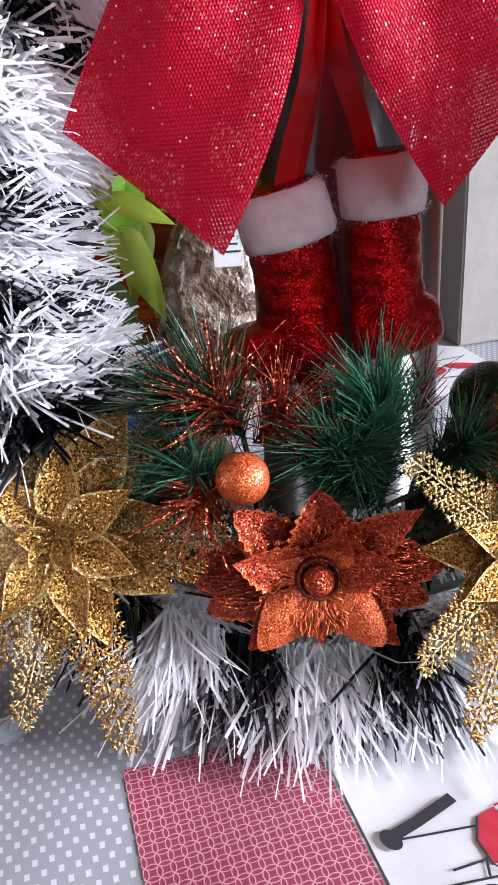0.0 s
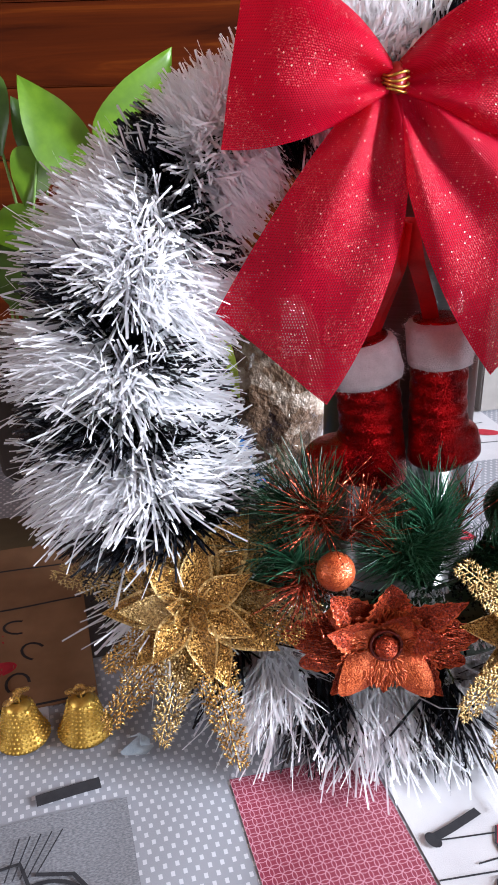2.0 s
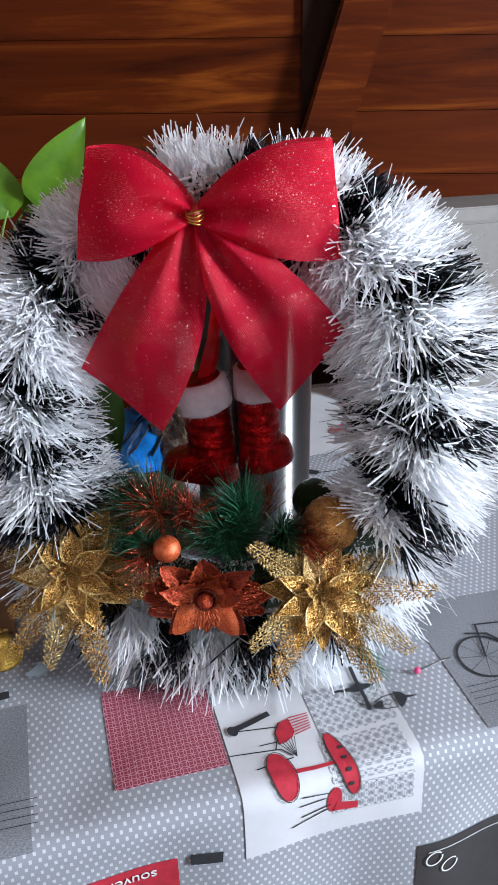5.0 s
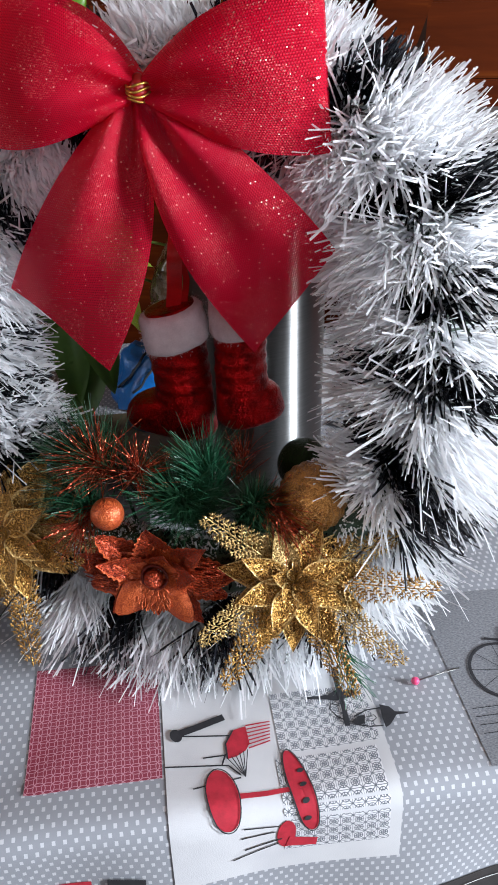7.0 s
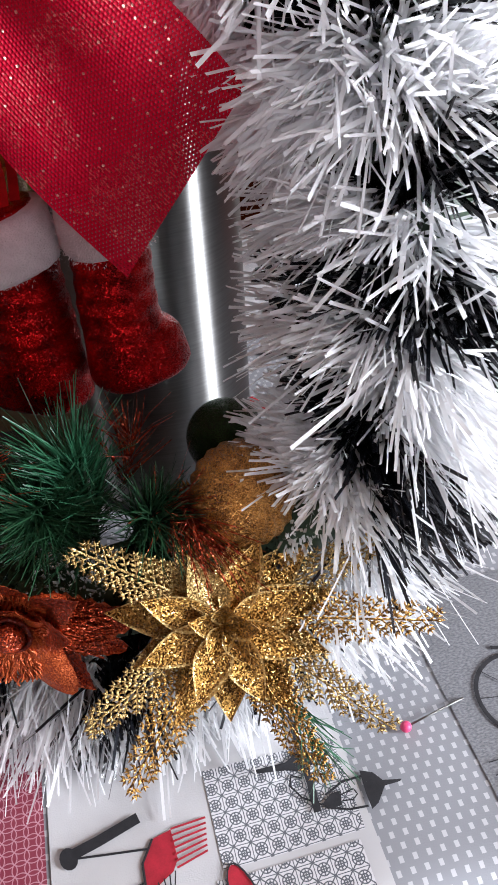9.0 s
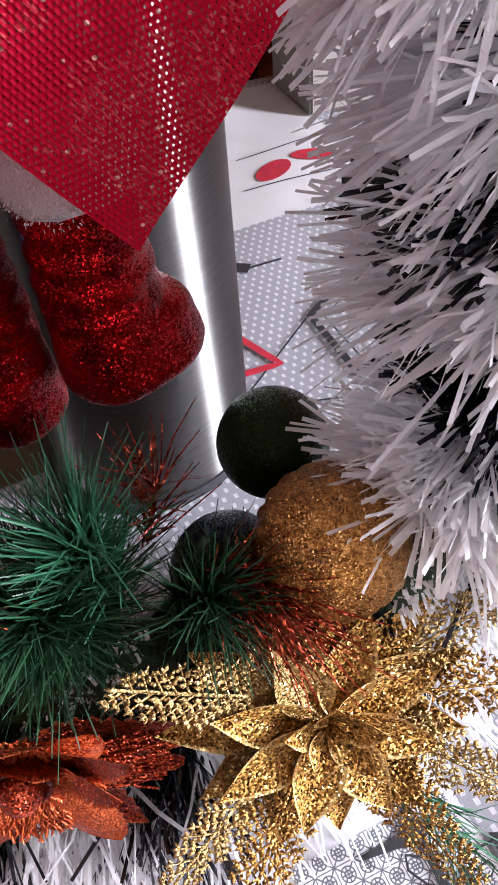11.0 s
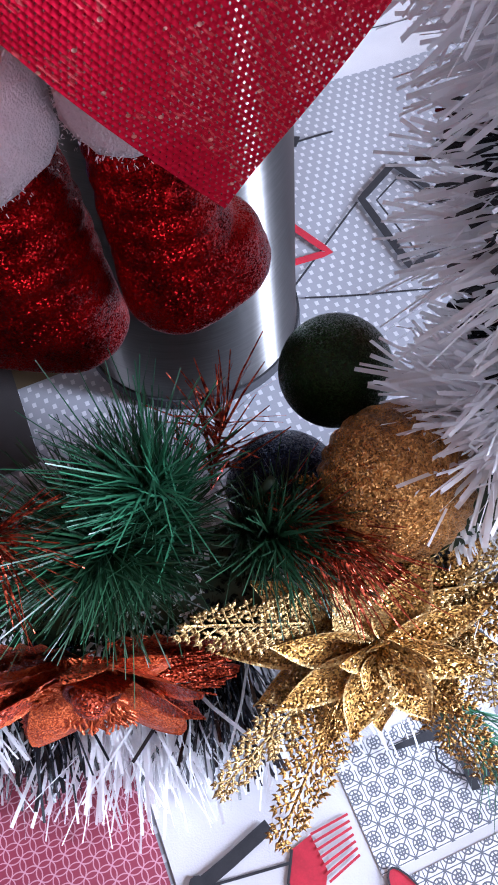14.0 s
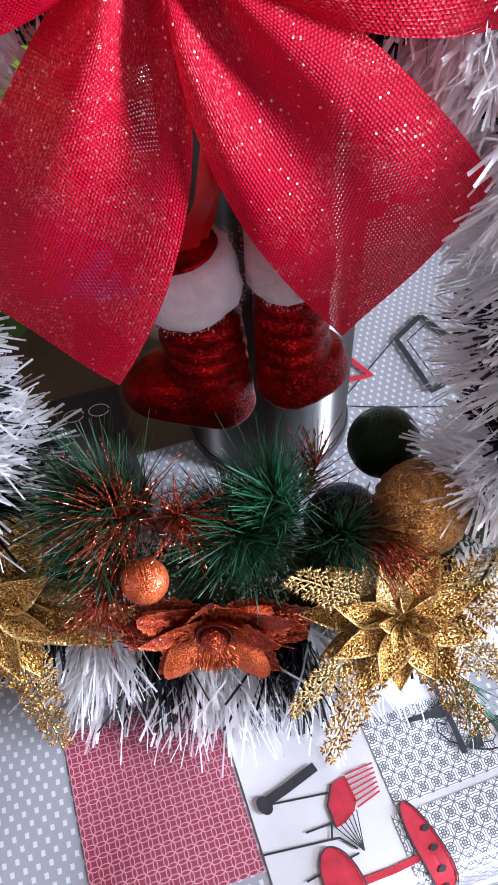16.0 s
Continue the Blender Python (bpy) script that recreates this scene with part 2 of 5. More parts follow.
def bow_material():
    """Open-weave red ribbon with metallic flecks."""
    m, nt, b = shader("sparkling_red_mesh_ribbon")
    uv = nt.nodes.new("ShaderNodeUVMap")
    sep = nt.nodes.new("ShaderNodeSeparateXYZ")
    nt.links.new(uv.outputs[0], sep.inputs[0])
    p = 0.0017
    fv0 = calc(nt, "DIVIDE", sep.outputs[1], p * 0.8)
    shift = calc(nt, "MULTIPLY", calc(nt, "MODULO", calc(nt, "FLOOR", fv0), 2.0), 0.5)
    fu = calc(nt, "FRACT", calc(nt, "ADD", calc(nt, "DIVIDE", sep.outputs[0], p), shift))
    fv = calc(nt, "FRACT", fv0)
    hole = calc(nt, "MULTIPLY", calc(nt, "GREATER_THAN", fu, 0.70), calc(nt, "MULTIPLY", calc(nt, "GREATER_THAN", fv, 0.64), 0.42))
    hill = calc(nt, "MULTIPLY", calc(nt, "SINE", calc(nt, "MULTIPLY", fu, 3.1416)), calc(nt, "SINE", calc(nt, "MULTIPLY", fv, 3.1416)))
    v = coords(nt)
    big = noise_tex(nt, v, 35)
    weave = mixed(nt, hill, (0.42, 0.0015, 0.019), (0.68, 0.005, 0.040))
    col = mixed(nt, calc(nt, "MULTIPLY", big.outputs[0], 0.35), weave, (0.50, 0.003, 0.026))
    vo = nt.nodes.new("ShaderNodeTexVoronoi")
    vo.inputs["Scale"].default_value = 330
    nt.links.new(v, vo.inputs["Vector"])
    sc = nt.nodes.new("ShaderNodeSeparateColor")
    nt.links.new(vo.outputs["Color"], sc.inputs[0])
    fleck = calc(nt, "MULTIPLY", calc(nt, "LESS_THAN", vo.outputs["Distance"], 0.17), calc(nt, "GREATER_THAN", sc.outputs[0], 0.55))
    # short glints along the threads, gathered in drifts
    mp = nt.nodes.new("ShaderNodeMapping")
    mp.inputs["Scale"].default_value = (420, 1500, 1)
    nt.links.new(uv.outputs[0], mp.inputs[0])
    glint = noise_tex(nt, mp.outputs[0], 1.0, 2)
    drift = noise_tex(nt, v, 26, 2)
    shine = calc(nt, "MULTIPLY", calc(nt, "GREATER_THAN", glint.outputs[0], 0.57), calc(nt, "GREATER_THAN", drift.outputs[0], 0.50))
    col = mixed(nt, calc(nt, "MULTIPLY", shine, 0.55), col, (0.92, 0.20, 0.20))
    nt.links.new(mixed(nt, fleck, col, (0.95, 0.55, 0.45)), b.inputs["Base Color"])
    nt.links.new(calc(nt, "MAXIMUM", calc(nt, "MAXIMUM", fleck, calc(nt, "MULTIPLY", shine, 0.5)), 0.10), b.inputs["Metallic"])
    b.inputs["Roughness"].default_value = 0.50
    b.inputs["Specular IOR Level"].default_value = 0.14
    crumple = noise_tex(nt, v, 85, 4, 0.65)
    bump(nt, b, calc(nt, "MULTIPLY_ADD", crumple.outputs[0], 5.0, hill), 0.60, 0.0005)
    tr = nt.nodes.new("ShaderNodeBsdfTransparent")
    tl = nt.nodes.new("ShaderNodeBsdfTranslucent")
    tl.inputs[0].default_value = (0.85, 0.02, 0.045, 1)
    m1, m2 = nt.nodes.new("ShaderNodeMixShader"), nt.nodes.new("ShaderNodeMixShader")
    m1.inputs[0].default_value = 0.43
    nt.links.new(b.outputs[0], m1.inputs[1])
    nt.links.new(tl.outputs[0], m1.inputs[2])
    nt.links.new(hole, m2.inputs[0])
    nt.links.new(m1.outputs[0], m2.inputs[1])
    nt.links.new(tr.outputs[0], m2.inputs[2])
    nt.links.new(m2.outputs[0], nt.nodes["Material Output"].inputs[0])
    return m


def leaf_material(name, c1, c2):
    m, nt, b = shader(name)
    v = coords(nt)
    n = noise_tex(nt, v, 45)
    nt.links.new(ramp(nt, n.outputs[0], ((0.3, c1), (0.7, c2))), b.inputs["Base Color"])
    b.inputs["Roughness"].default_value = 0.38
    tl = nt.nodes.new("ShaderNodeBsdfTranslucent")
    tl.inputs[0].default_value = rgb(tuple(min(1, c * 2.2) for c in c2))
    mx = nt.nodes.new("ShaderNodeMixShader")
    mx.inputs[0].default_value = 0.16
    nt.links.new(b.outputs[0], mx.inputs[1])
    nt.links.new(tl.outputs[0], mx.inputs[2])
    nt.links.new(mx.outputs[0], nt.nodes["Material Output"].inputs[0])
    bump(nt, b, n.outputs[0], 0.3, 0.001)
    return m


def cloth_material(name, style):
    """Printed woven cotton. The UV map is in metres along and across the cloth."""
    m, nt, b = shader(name)
    uv = nt.nodes.new("ShaderNodeUVMap")
    sep = nt.nodes.new("ShaderNodeSeparateXYZ")
    nt.links.new(uv.outputs[0], sep.inputs[0])
    u, v = sep.outputs[0], sep.outputs[1]
    obj = coords(nt)
    worn = noise_tex(nt, obj, 18)
    if style == "dots":
        pu, pv = 0.0068, 0.0056
        row = calc(nt, "FLOOR", calc(nt, "DIVIDE", v, pv))
        shift = calc(nt, "MULTIPLY", calc(nt, "MODULO", row, 2.0), 0.5)
        fu = calc(nt, "FRACT", calc(nt, "ADD", calc(nt, "DIVIDE", u, pu), shift))
        fv = calc(nt, "FRACT", calc(nt, "DIVIDE", v, pv))
        mask = calc(nt, "MULTIPLY", calc(nt, "LESS_THAN", calc(nt, "ABSOLUTE", calc(nt, "SUBTRACT", fu, 0.5)), 0.16),
                    calc(nt, "LESS_THAN", calc(nt, "ABSOLUTE", calc(nt, "SUBTRACT", fv, 0.5)), 0.27))
        col = mixed(nt, mask, (0.25, 0.26, 0.285), (0.50, 0.505, 0.53))
    elif style == "lattice":
        p = 0.0056
        fx = calc(nt, "ABSOLUTE", calc(nt, "SUBTRACT", calc(nt, "FRACT", calc(nt, "DIVIDE", u, p)), 0.5))
        fy = calc(nt, "ABSOLUTE", calc(nt, "SUBTRACT", calc(nt, "FRACT", calc(nt, "DIVIDE", v, p)), 0.5))

        def ring(ax, ay):
            d = calc(nt, "SQRT", calc(nt, "ADD", calc(nt, "POWER", ax, 2.0), calc(nt, "POWER", ay, 2.0)))
            return calc(nt, "LESS_THAN", calc(nt, "ABSOLUTE", calc(nt, "SUBTRACT", d, 0.707)), 0.042)
        near_x, near_y = calc(nt, "SUBTRACT", 0.5, fx), calc(nt, "SUBTRACT", 0.5, fy)
        far_x, far_y = calc(nt, "ADD", 0.5, fx), calc(nt, "ADD", 0.5, fy)
        line = calc(nt, "MAXIMUM", ring(far_x, near_y), ring(near_x, far_y))
        dot = calc(nt, "LESS_THAN", calc(nt, "ADD", fx, fy), 0.09)
        col = mixed(nt, calc(nt, "MAXIMUM", line, dot), (0.22, 0.007, 0.034), (0.50, 0.23, 0.28))
    elif style == "tiles":
        p = 0.0082
        fx = calc(nt, "ABSOLUTE", calc(nt, "SUBTRACT", calc(nt, "FRACT", calc(nt, "DIVIDE", u, p)), 0.5))
        fy = calc(nt, "ABSOLUTE", calc(nt, "SUBTRACT", calc(nt, "FRACT", calc(nt, "DIVIDE", v, p)), 0.5))
        d = calc(nt, "SQRT", calc(nt, "ADD", calc(nt, "POWER", fx, 2.0), calc(nt, "POWER", fy, 2.0)))
        edge = calc(nt, "GREATER_THAN", calc(nt, "MAXIMUM", fx, fy), 0.475)
        ring1 = calc(nt, "LESS_THAN", calc(nt, "ABSOLUTE", calc(nt, "SUBTRACT", d, 0.34)), 0.035)
        cross = calc(nt, "MULTIPLY", calc(nt, "LESS_THAN", calc(nt, "MINIMUM", fx, fy), 0.035), calc(nt, "LESS_THAN", d, 0.34))
        diag = calc(nt, "MULTIPLY", calc(nt, "LESS_THAN", calc(nt, "ABSOLUTE", calc(nt, "SUBTRACT", fx, fy)), 0.05), calc(nt, "GREATER_THAN", d, 0.2))
        bud = calc(nt, "LESS_THAN", calc(nt, "ABSOLUTE", calc(nt, "SUBTRACT", d, 0.16)), 0.045)
        pat = calc(nt, "MAXIMUM", calc(nt, "MAXIMUM", edge, ring1), calc(nt, "MAXIMUM", cross, calc(nt, "MAXIMUM", diag, bud)))
        col = mixed(nt, pat, (0.64, 0.64, 0.66), (0.09, 0.10, 0.12))
    elif style == "denim":
        thread = nt.nodes.new("ShaderNodeTexNoise")
        mp = nt.nodes.new("ShaderNodeMapping")
        mp.inputs["Scale"].default_value = (520, 1100, 1)
        nt.links.new(uv.outputs[0], mp.inputs[0])
        nt.links.new(mp.outputs[0], thread.inputs["Vector"])
        thread.inputs["Scale"].default_value = 1.0
        col = ramp(nt, thread.outputs[0], ((0.35, (0.12, 0.125, 0.138)), (0.65, (0.235, 0.24, 0.255))))
    elif style == "white":
        col = ramp(nt, worn.outputs[0], ((0.3, (0.48, 0.477, 0.495)), (0.7, (0.56, 0.556, 0.565))))
    elif style == "brown":
        col = ramp(nt, worn.outputs[0], ((0.3, (0.17, 0.085, 0.038)), (0.7, (0.26, 0.135, 0.064))))
    elif style == "olive":
        col = ramp(nt, worn.outputs[0], ((0.3, (0.060, 0.042, 0.018)), (0.7, (0.095, 0.068, 0.030))))
    else:
        col = ramp(nt, worn.outputs[0], ((0.3, (0.018, 0.016, 0.016)), (0.7, (0.035, 0.03, 0.03))))
    nt.links.new(mixed(nt, calc(nt, "MULTIPLY", worn.outputs[0], 0.10), col, (0.42, 0.40, 0.40)) if style in ("dots", "lattice", "tiles") else col, b.inputs["Base Color"])
    b.inputs["Roughness"].default_value = 0.78
    wv = nt.nodes.new("ShaderNodeTexNoise")
    wv.inputs["Scale"].default_value = 1400
    nt.links.new(obj, wv.inputs["Vector"])
    folds = noise_tex(nt, obj, 11, 2, 0.4)
    bump(nt, b, calc(nt, "ADD", calc(nt, "MULTIPLY", wv.outputs[0], 0.05), folds.outputs[0]), 0.45, 0.006)
    return m


STEEL, WOOD, BOW = steel_material(), wood_material(), bow_material()
LEAF = leaf_material("pothos_leaf", (0.055, 0.14, 0.008), (0.13, 0.26, 0.016))
LEAF_YOUNG = leaf_material("young_pothos_leaf", (0.28, 0.42, 0.04), (0.42, 0.58, 0.07))
# darker copy of the leaf colour that stands in for shade on leaves behind
LEAF_SHADED = leaf_material("shaded_pothos_leaf", (0.03, 0.075, 0.012), (0.06, 0.13, 0.02))
CLOTH = {k: cloth_material(k + "_print_cotton", k) for k in ("dots", "lattice", "tiles", "denim", "white", "olive", "brown", "black")}


# ---- mesh helpers ----
def link(name, me, material, parent=None, label="", smooth=False):
    me.materials.append(material)
    if smooth:
        me.polygons.foreach_set("use_smooth", [True] * len(me.polygons))
    ob = new(name, me)
    if parent is not None:
        ob.parent = parent
    return tagged(ob, label)


def part(name, bm, material, parent, label="", smooth=False):
    """One bmesh as one mesh object under a thing or a part."""
    me = bpy.data.meshes.new(name)
    bm.to_mesh(me)
    bm.free()
    return link(name, me, material, parent, label, smooth)


def sheet_of(name, verts, faces, material, parent, label="", smooth=True):
    me = bpy.data.meshes.new(name)
    me.from_pydata([tuple(v) for v in verts], [], faces)
    return link(name, me, material, parent, label, smooth)


def thing(name, m, label, category, group="", kind=""):
    ob = new(name)
    ob.empty_display_size = 0.02
    ob.matrix_basis = m
    return tagged(ob, label, category, group, kind)


def box(bm, x0, y0, z0, x1, y1, z1, bevel=0.0):
    r = bmesh.ops.create_cube(bm, size=1.0)
    vs = r["verts"]
    for v in vs:
        v.co = Vector((x0 + (v.co.x + 0.5) * (x1 - x0), y0 + (v.co.y + 0.5) * (y1 - y0), z0 + (v.co.z + 0.5) * (z1 - z0)))
    if bevel:
        es = list({e for v in vs for e in v.link_edges})
        bmesh.ops.bevel(bm, geom=es, offset=bevel, segments=2, affect="EDGES")


def grid_faces(nu, nv, close_u=False, close_v=False):
    """Faces of a grid of nu x nv points, row by row along v."""
    out = []
    for i in range(nu if close_u else nu - 1):
        for j in range(nv if close_v else nv - 1):
            a, b2 = i * nv + j, i * nv + (j + 1) % nv
            c, d = ((i + 1) % nu) * nv + (j + 1) % nv, ((i + 1) % nu) * nv + j
            out.append((a, b2, c, d))
    return out


def loft(path, radii, n=14, flat=1.0, up=(0, 1, 0), caps=True, wob=None):
    """Rings along a path; radii in the plane, flat times that across it."""
    verts = []
    up = Vector(up)
    for i, p in enumerate(path):
        a, c = path[max(i - 1, 0)], path[min(i + 1, len(path) - 1)]
        t = (Vector(c) - Vector(a)).normalized()
        side = t.cross(up).normalized()
        for k in range(n):
            ang = 2 * math.pi * k / n
            r = radii[i] * (wob(i, ang) if wob else 1.0)
            verts.append(Vector(p) + side * (r * math.cos(ang)) + up * (r * flat * math.sin(ang)))
    faces = grid_faces(len(path), n, close_v=True)
    if caps:
        faces.append(tuple(range(n))[::-1])
        faces.append(tuple(range((len(path) - 1) * n, len(path) * n)))
    return verts, faces


def tube(name, pts, r, material, parent, n=6, label=""):
    verts, faces = [], []
    for i, p in enumerate(pts):
        t = (Vector(pts[min(i + 1, len(pts) - 1)]) - Vector(pts[max(i - 1, 0)])).normalized()
        s = t.orthogonal().normalized()
        if i and abs(s.dot(last)) < 0.99:
            s = (last - t * last.dot(t)).normalized()
        last = s
        q = t.cross(s)
        for k in range(n):
            a = 2 * math.pi * k / n
            verts.append(Vector(p) + (s * math.cos(a) + q * math.sin(a)) * r)
    faces = grid_faces(len(pts), n, close_v=True) + [tuple(range(n))[::-1], tuple(range((len(pts) - 1) * n, len(pts) * n))]
    return sheet_of(name, verts, faces, material, parent, label)


def strands(name, base, way, length, width, droop, material, parent, rng, label="", floor_z=None, taper=0.75, kind="stuff", curl=0.30):
    """Many thin flat strands as one mesh: base points, directions, lengths."""
    n = len(base)
    way = way / np.linalg.norm(way, axis=1)[:, None]
    rnd = rng.normal(size=(n, 3))
    side = np.cross(way, rnd)
    side /= np.linalg.norm(side, axis=1)[:, None]
    bend = np.cross(way, side) * (rng.normal(size=n) * curl)[:, None]
    rows = []
    for k, f in enumerate((0.0, 0.5, 1.0)):
        mid = base + way * (length * f)[:, None] + bend * (length * f * f)[:, None]
        mid[:, 2] -= droop * length * f * f
        if floor_z is not None:
            low = np.minimum(mid[:, 2] - floor_z, 0)
            mid[:, 1] += low * 0.5
            mid[:, 2] = np.maximum(mid[:, 2], floor_z + 0.002 * rng.random(n))
        w = (width * (1.0 - (1 - taper) * f))[:, None] * 0.5
        rows += [mid - side * w, mid + side * w]
    verts = np.stack(rows, axis=1).reshape(-1, 3)
    o = np.arange(n)[:, None] * 6
    quads = np.concatenate([o + np.array([[0, 1, 3, 2]]), o + np.array([[2, 3, 5, 4]])])
    me = bpy.data.meshes.new(name)
    me.vertices.add(len(verts))
    me.vertices.foreach_set("co", verts.ravel())
    me.loops.add(quads.size)
    me.loops.foreach_set("vertex_index", quads.ravel())
    me.polygons.add(len(quads))
    me.polygons.foreach_set("loop_start", np.arange(0, quads.size, 4))
    me.update(calc_edges=True)
    ob = link(name, me, material, parent, label)
    return tagged(ob, kind=kind)


# ---- the room ----
def slab(name, boxes, material, label, category):
    bm = bmesh.new()
    for b in boxes:
        box(bm, *b)
    me = bpy.data.meshes.new(name)
    bm.to_mesh(me)
    bm.free()
    return tagged(link(name, me, material), label, category, kind="structure")


WALL_Y = 1.12
slab("floor", [(-2.2, -2.4, -0.1, 2.2, 1.3, 0)], FLOOR, "dark brown wooden floor of the room", "floor")
slab("ceiling", [(-2.2, -2.4, 2.5, 2.2, 1.3, 2.6)], CEILING, "brown wooden ceiling above the room", "ceiling")
# the west opening is made up to go with the added fill lamp
slab("wall_west", [(-2.2, -2.4, 0, -2.1, -1.28, 2.5), (-2.2, -0.12, 0, -2.1, 1.3, 2.5), (-2.2, -1.28, 0, -2.1, -0.12, 0.97), (-2.2, -1.28, 2.13, -2.1, -0.12, 2.5)], WOOD, "red-brown board wall with an opening for window or fill light", "wall")
slab("wall_east", [(2.0, -2.4, 0, 2.1, -0.30, 2.5), (2.0, 0.06, 0, 2.1, 1.3, 2.5), (2.0, -0.30, 0, 2.1, 0.06, 0.88), (2.0, -0.30, 2.02, 2.1, 0.06, 2.5)],
     WOOD, "red-brown board wall with an opening for window or fill light", "wall")
slab("wall_south", [(-2.1, -2.4, 0, 0.78, -2.3, 2.5), (1.92, -2.4, 0, 2.0, -2.3, 2.5), (0.78, -2.4, 0, 1.92, -2.3, 1.15), (0.78, -2.4, 2.35, 1.92, -2.3, 2.5)],
     WOOD, "red-brown board wall with a wide window opening", "wall")
wall_north = slab("wall_north", [(-2.1, WALL_Y + 0.03, 0, 2.0, WALL_Y + 0.18, 2.5)], WOOD, "dark varnished red-brown board wall behind the table", "wall")

# ---- table and tablecloth ----
TABLE_Z = 0.75
TURN = radians(17.5)
E1, E2 = Vector((math.cos(TURN), math.sin(TURN), 0)), Vector((-math.sin(TURN), math.cos(TURN), 0))
FOLD_Q, FOLD_R = 0.160, 0.013


def cloth_at(s, v, lift=0.0):
    """The cloth's surface: s along the table's front edge, v across the cloth; it folds down over the front edge."""
    arc = FOLD_R * math.pi / 2
    wave = 0.0009 * math.sin(s * 31 + v * 9) * math.sin(v * 23 + 1.0) + 0.0006 * math.sin(s * 57 - v * 41)
    # a pressed crease that runs slanting across the cloth
    along = ((s - -0.009) * 0.069 + (v - 0.152) * 0.065) / 0.00893
    if 0 < along < 1:
        off_line = abs((s - -0.009) * 0.065 - (v - 0.152) * 0.069) / 0.0945
        wave += 0.0016 * math.exp(-(off_line / 0.004) ** 2) * math.sin(math.pi * along)
    if v >= FOLD_Q:
        q, z, nq, nz = v, TABLE_Z, 0.0, 1.0
    elif v >= FOLD_Q - arc:
        a = (FOLD_Q - v) / FOLD_R
        q, z, nq, nz = FOLD_Q - FOLD_R * math.sin(a), TABLE_Z - FOLD_R * (1 - math.cos(a)), -math.sin(a), math.cos(a)
    else:
        drop = FOLD_Q - arc - v
        q, z, nq, nz = FOLD_Q - FOLD_R - 0.05 * drop + 0.004 * math.sin(s * 40) * min(1, drop * 14), TABLE_Z - FOLD_R - drop, -1.0, 0.05
    off = lift + wave
    return E1 * s + E2 * (q + nq * off) + Vector((0, 0, z + nz * off))


def map_uv(me, uvs):
    """A UV map from one pair for each vertex."""
    layer = me.uv_layers.new(name="UVMap")
    idx = np.empty(len(me.loops), dtype=np.int32)
    me.loops.foreach_get("vertex_index", idx)
    layer.data.foreach_set("uv", np.array(uvs, dtype=np.float32)[idx].ravel())


def with_uv(ob, uvs):
    map_uv(ob.data, uvs)
    return ob


def cloth_patch(name, s0, s1, v0, v1, material, parent, lift, step=0.008, label=""):
    ns, nv = max(2, int((s1 - s0) / step) + 1), max(2, int((v1 - v0) / step) + 1)
    verts, uvs = [], []
    for i in range(ns):
        for j in range(nv):
            s, v = s0 + (s1 - s0) * i / (ns - 1), v0 + (v1 - v0) * j / (nv - 1)
            verts.append(cloth_at(s, v, lift))
            uvs.append((s, v))
    faces = [f[::-1] for f in grid_faces(ns, nv)]
    return with_uv(sheet_of(name, verts, faces, material, parent, label), uvs)


def cloth_shape(name, pts, material, parent, lift=0.0013, label=""):
    """A printed filled outline in cloth coordinates, fanned from its middle."""
    cs, cv = sum(p[0] for p in pts) / len(pts), sum(p[1] for p in pts) / len(pts)
    ring = []
    for k in (0.5, 1.0):
        ring += [(cs + (p[0] - cs) * k, cv + (p[1] - cv) * k) for p in pts]
    n = len(pts)
    verts = [cloth_at(cs, cv, lift)] + [cloth_at(a, b2, lift) for a, b2 in ring]
    faces = []
    for i in range(n):
        j = (i + 1) % n
        faces += [(0, 1 + i, 1 + j), (1 + i, 1 + n + i, 1 + n + j, 1 + j)]
    return sheet_of(name, verts, faces, material, parent, label)


def cloth_line(name, pts, width, material, parent, lift=0.0015):
    """A printed line through points in cloth coordinates."""
    dense = []
    for (a, b2), (c, d) in zip(pts[:-1], pts[1:]):
        n = max(2, int(math.hypot(c - a, d - b2) / 0.006) + 1)
        dense += [(a + (c - a) * i / n, b2 + (d - b2) * i / n) for i in range(n)]
    dense.append(pts[-1])
    verts = []
    for i, (s, v) in enumerate(dense):
        a, c = dense[max(i - 1, 0)], dense[min(i + 1, len(dense) - 1)]
        ds, dv = c[0] - a[0], c[1] - a[1]
        ln = math.hypot(ds, dv) or 1
        os, ov = -dv / ln * width / 2, ds / ln * width / 2
        verts += [cloth_at(s + os, v + ov, lift), cloth_at(s - os, v - ov, lift)]
    return sheet_of(name, verts, grid_faces(len(dense), 2), material, parent)


def oval(s, v, a, b2, turn=0, n=22):
    c, d = math.cos(radians(turn)), math.sin(radians(turn))
    return [(s + a * math.cos(t) * c - b2 * math.sin(t) * d, v + a * math.cos(t) * d + b2 * math.sin(t) * c) for t in (2 * math.pi * i / n for i in range(n))]


def cloth_disc(name, s, v, a, b2, turn, material, parent, lift):
    """An oval print that follows the cloth over its fold."""
    verts, rings, n = [], 8, 28
    for i in range(rings):
        f = 0.02 + 0.98 * i / (rings - 1)
        verts += [cloth_at(p[0], p[1], lift) for p in oval(s, v, a * f, b2 * f, turn, n)]
    ob = sheet_of(name, [tuple(p) for p in verts], grid_faces(rings, n, close_v=True), material, parent)
    return ob


def to_cloth(x, y):
    return (x * E1.x + y * E1.y, x * E2.x + y * E2.y)


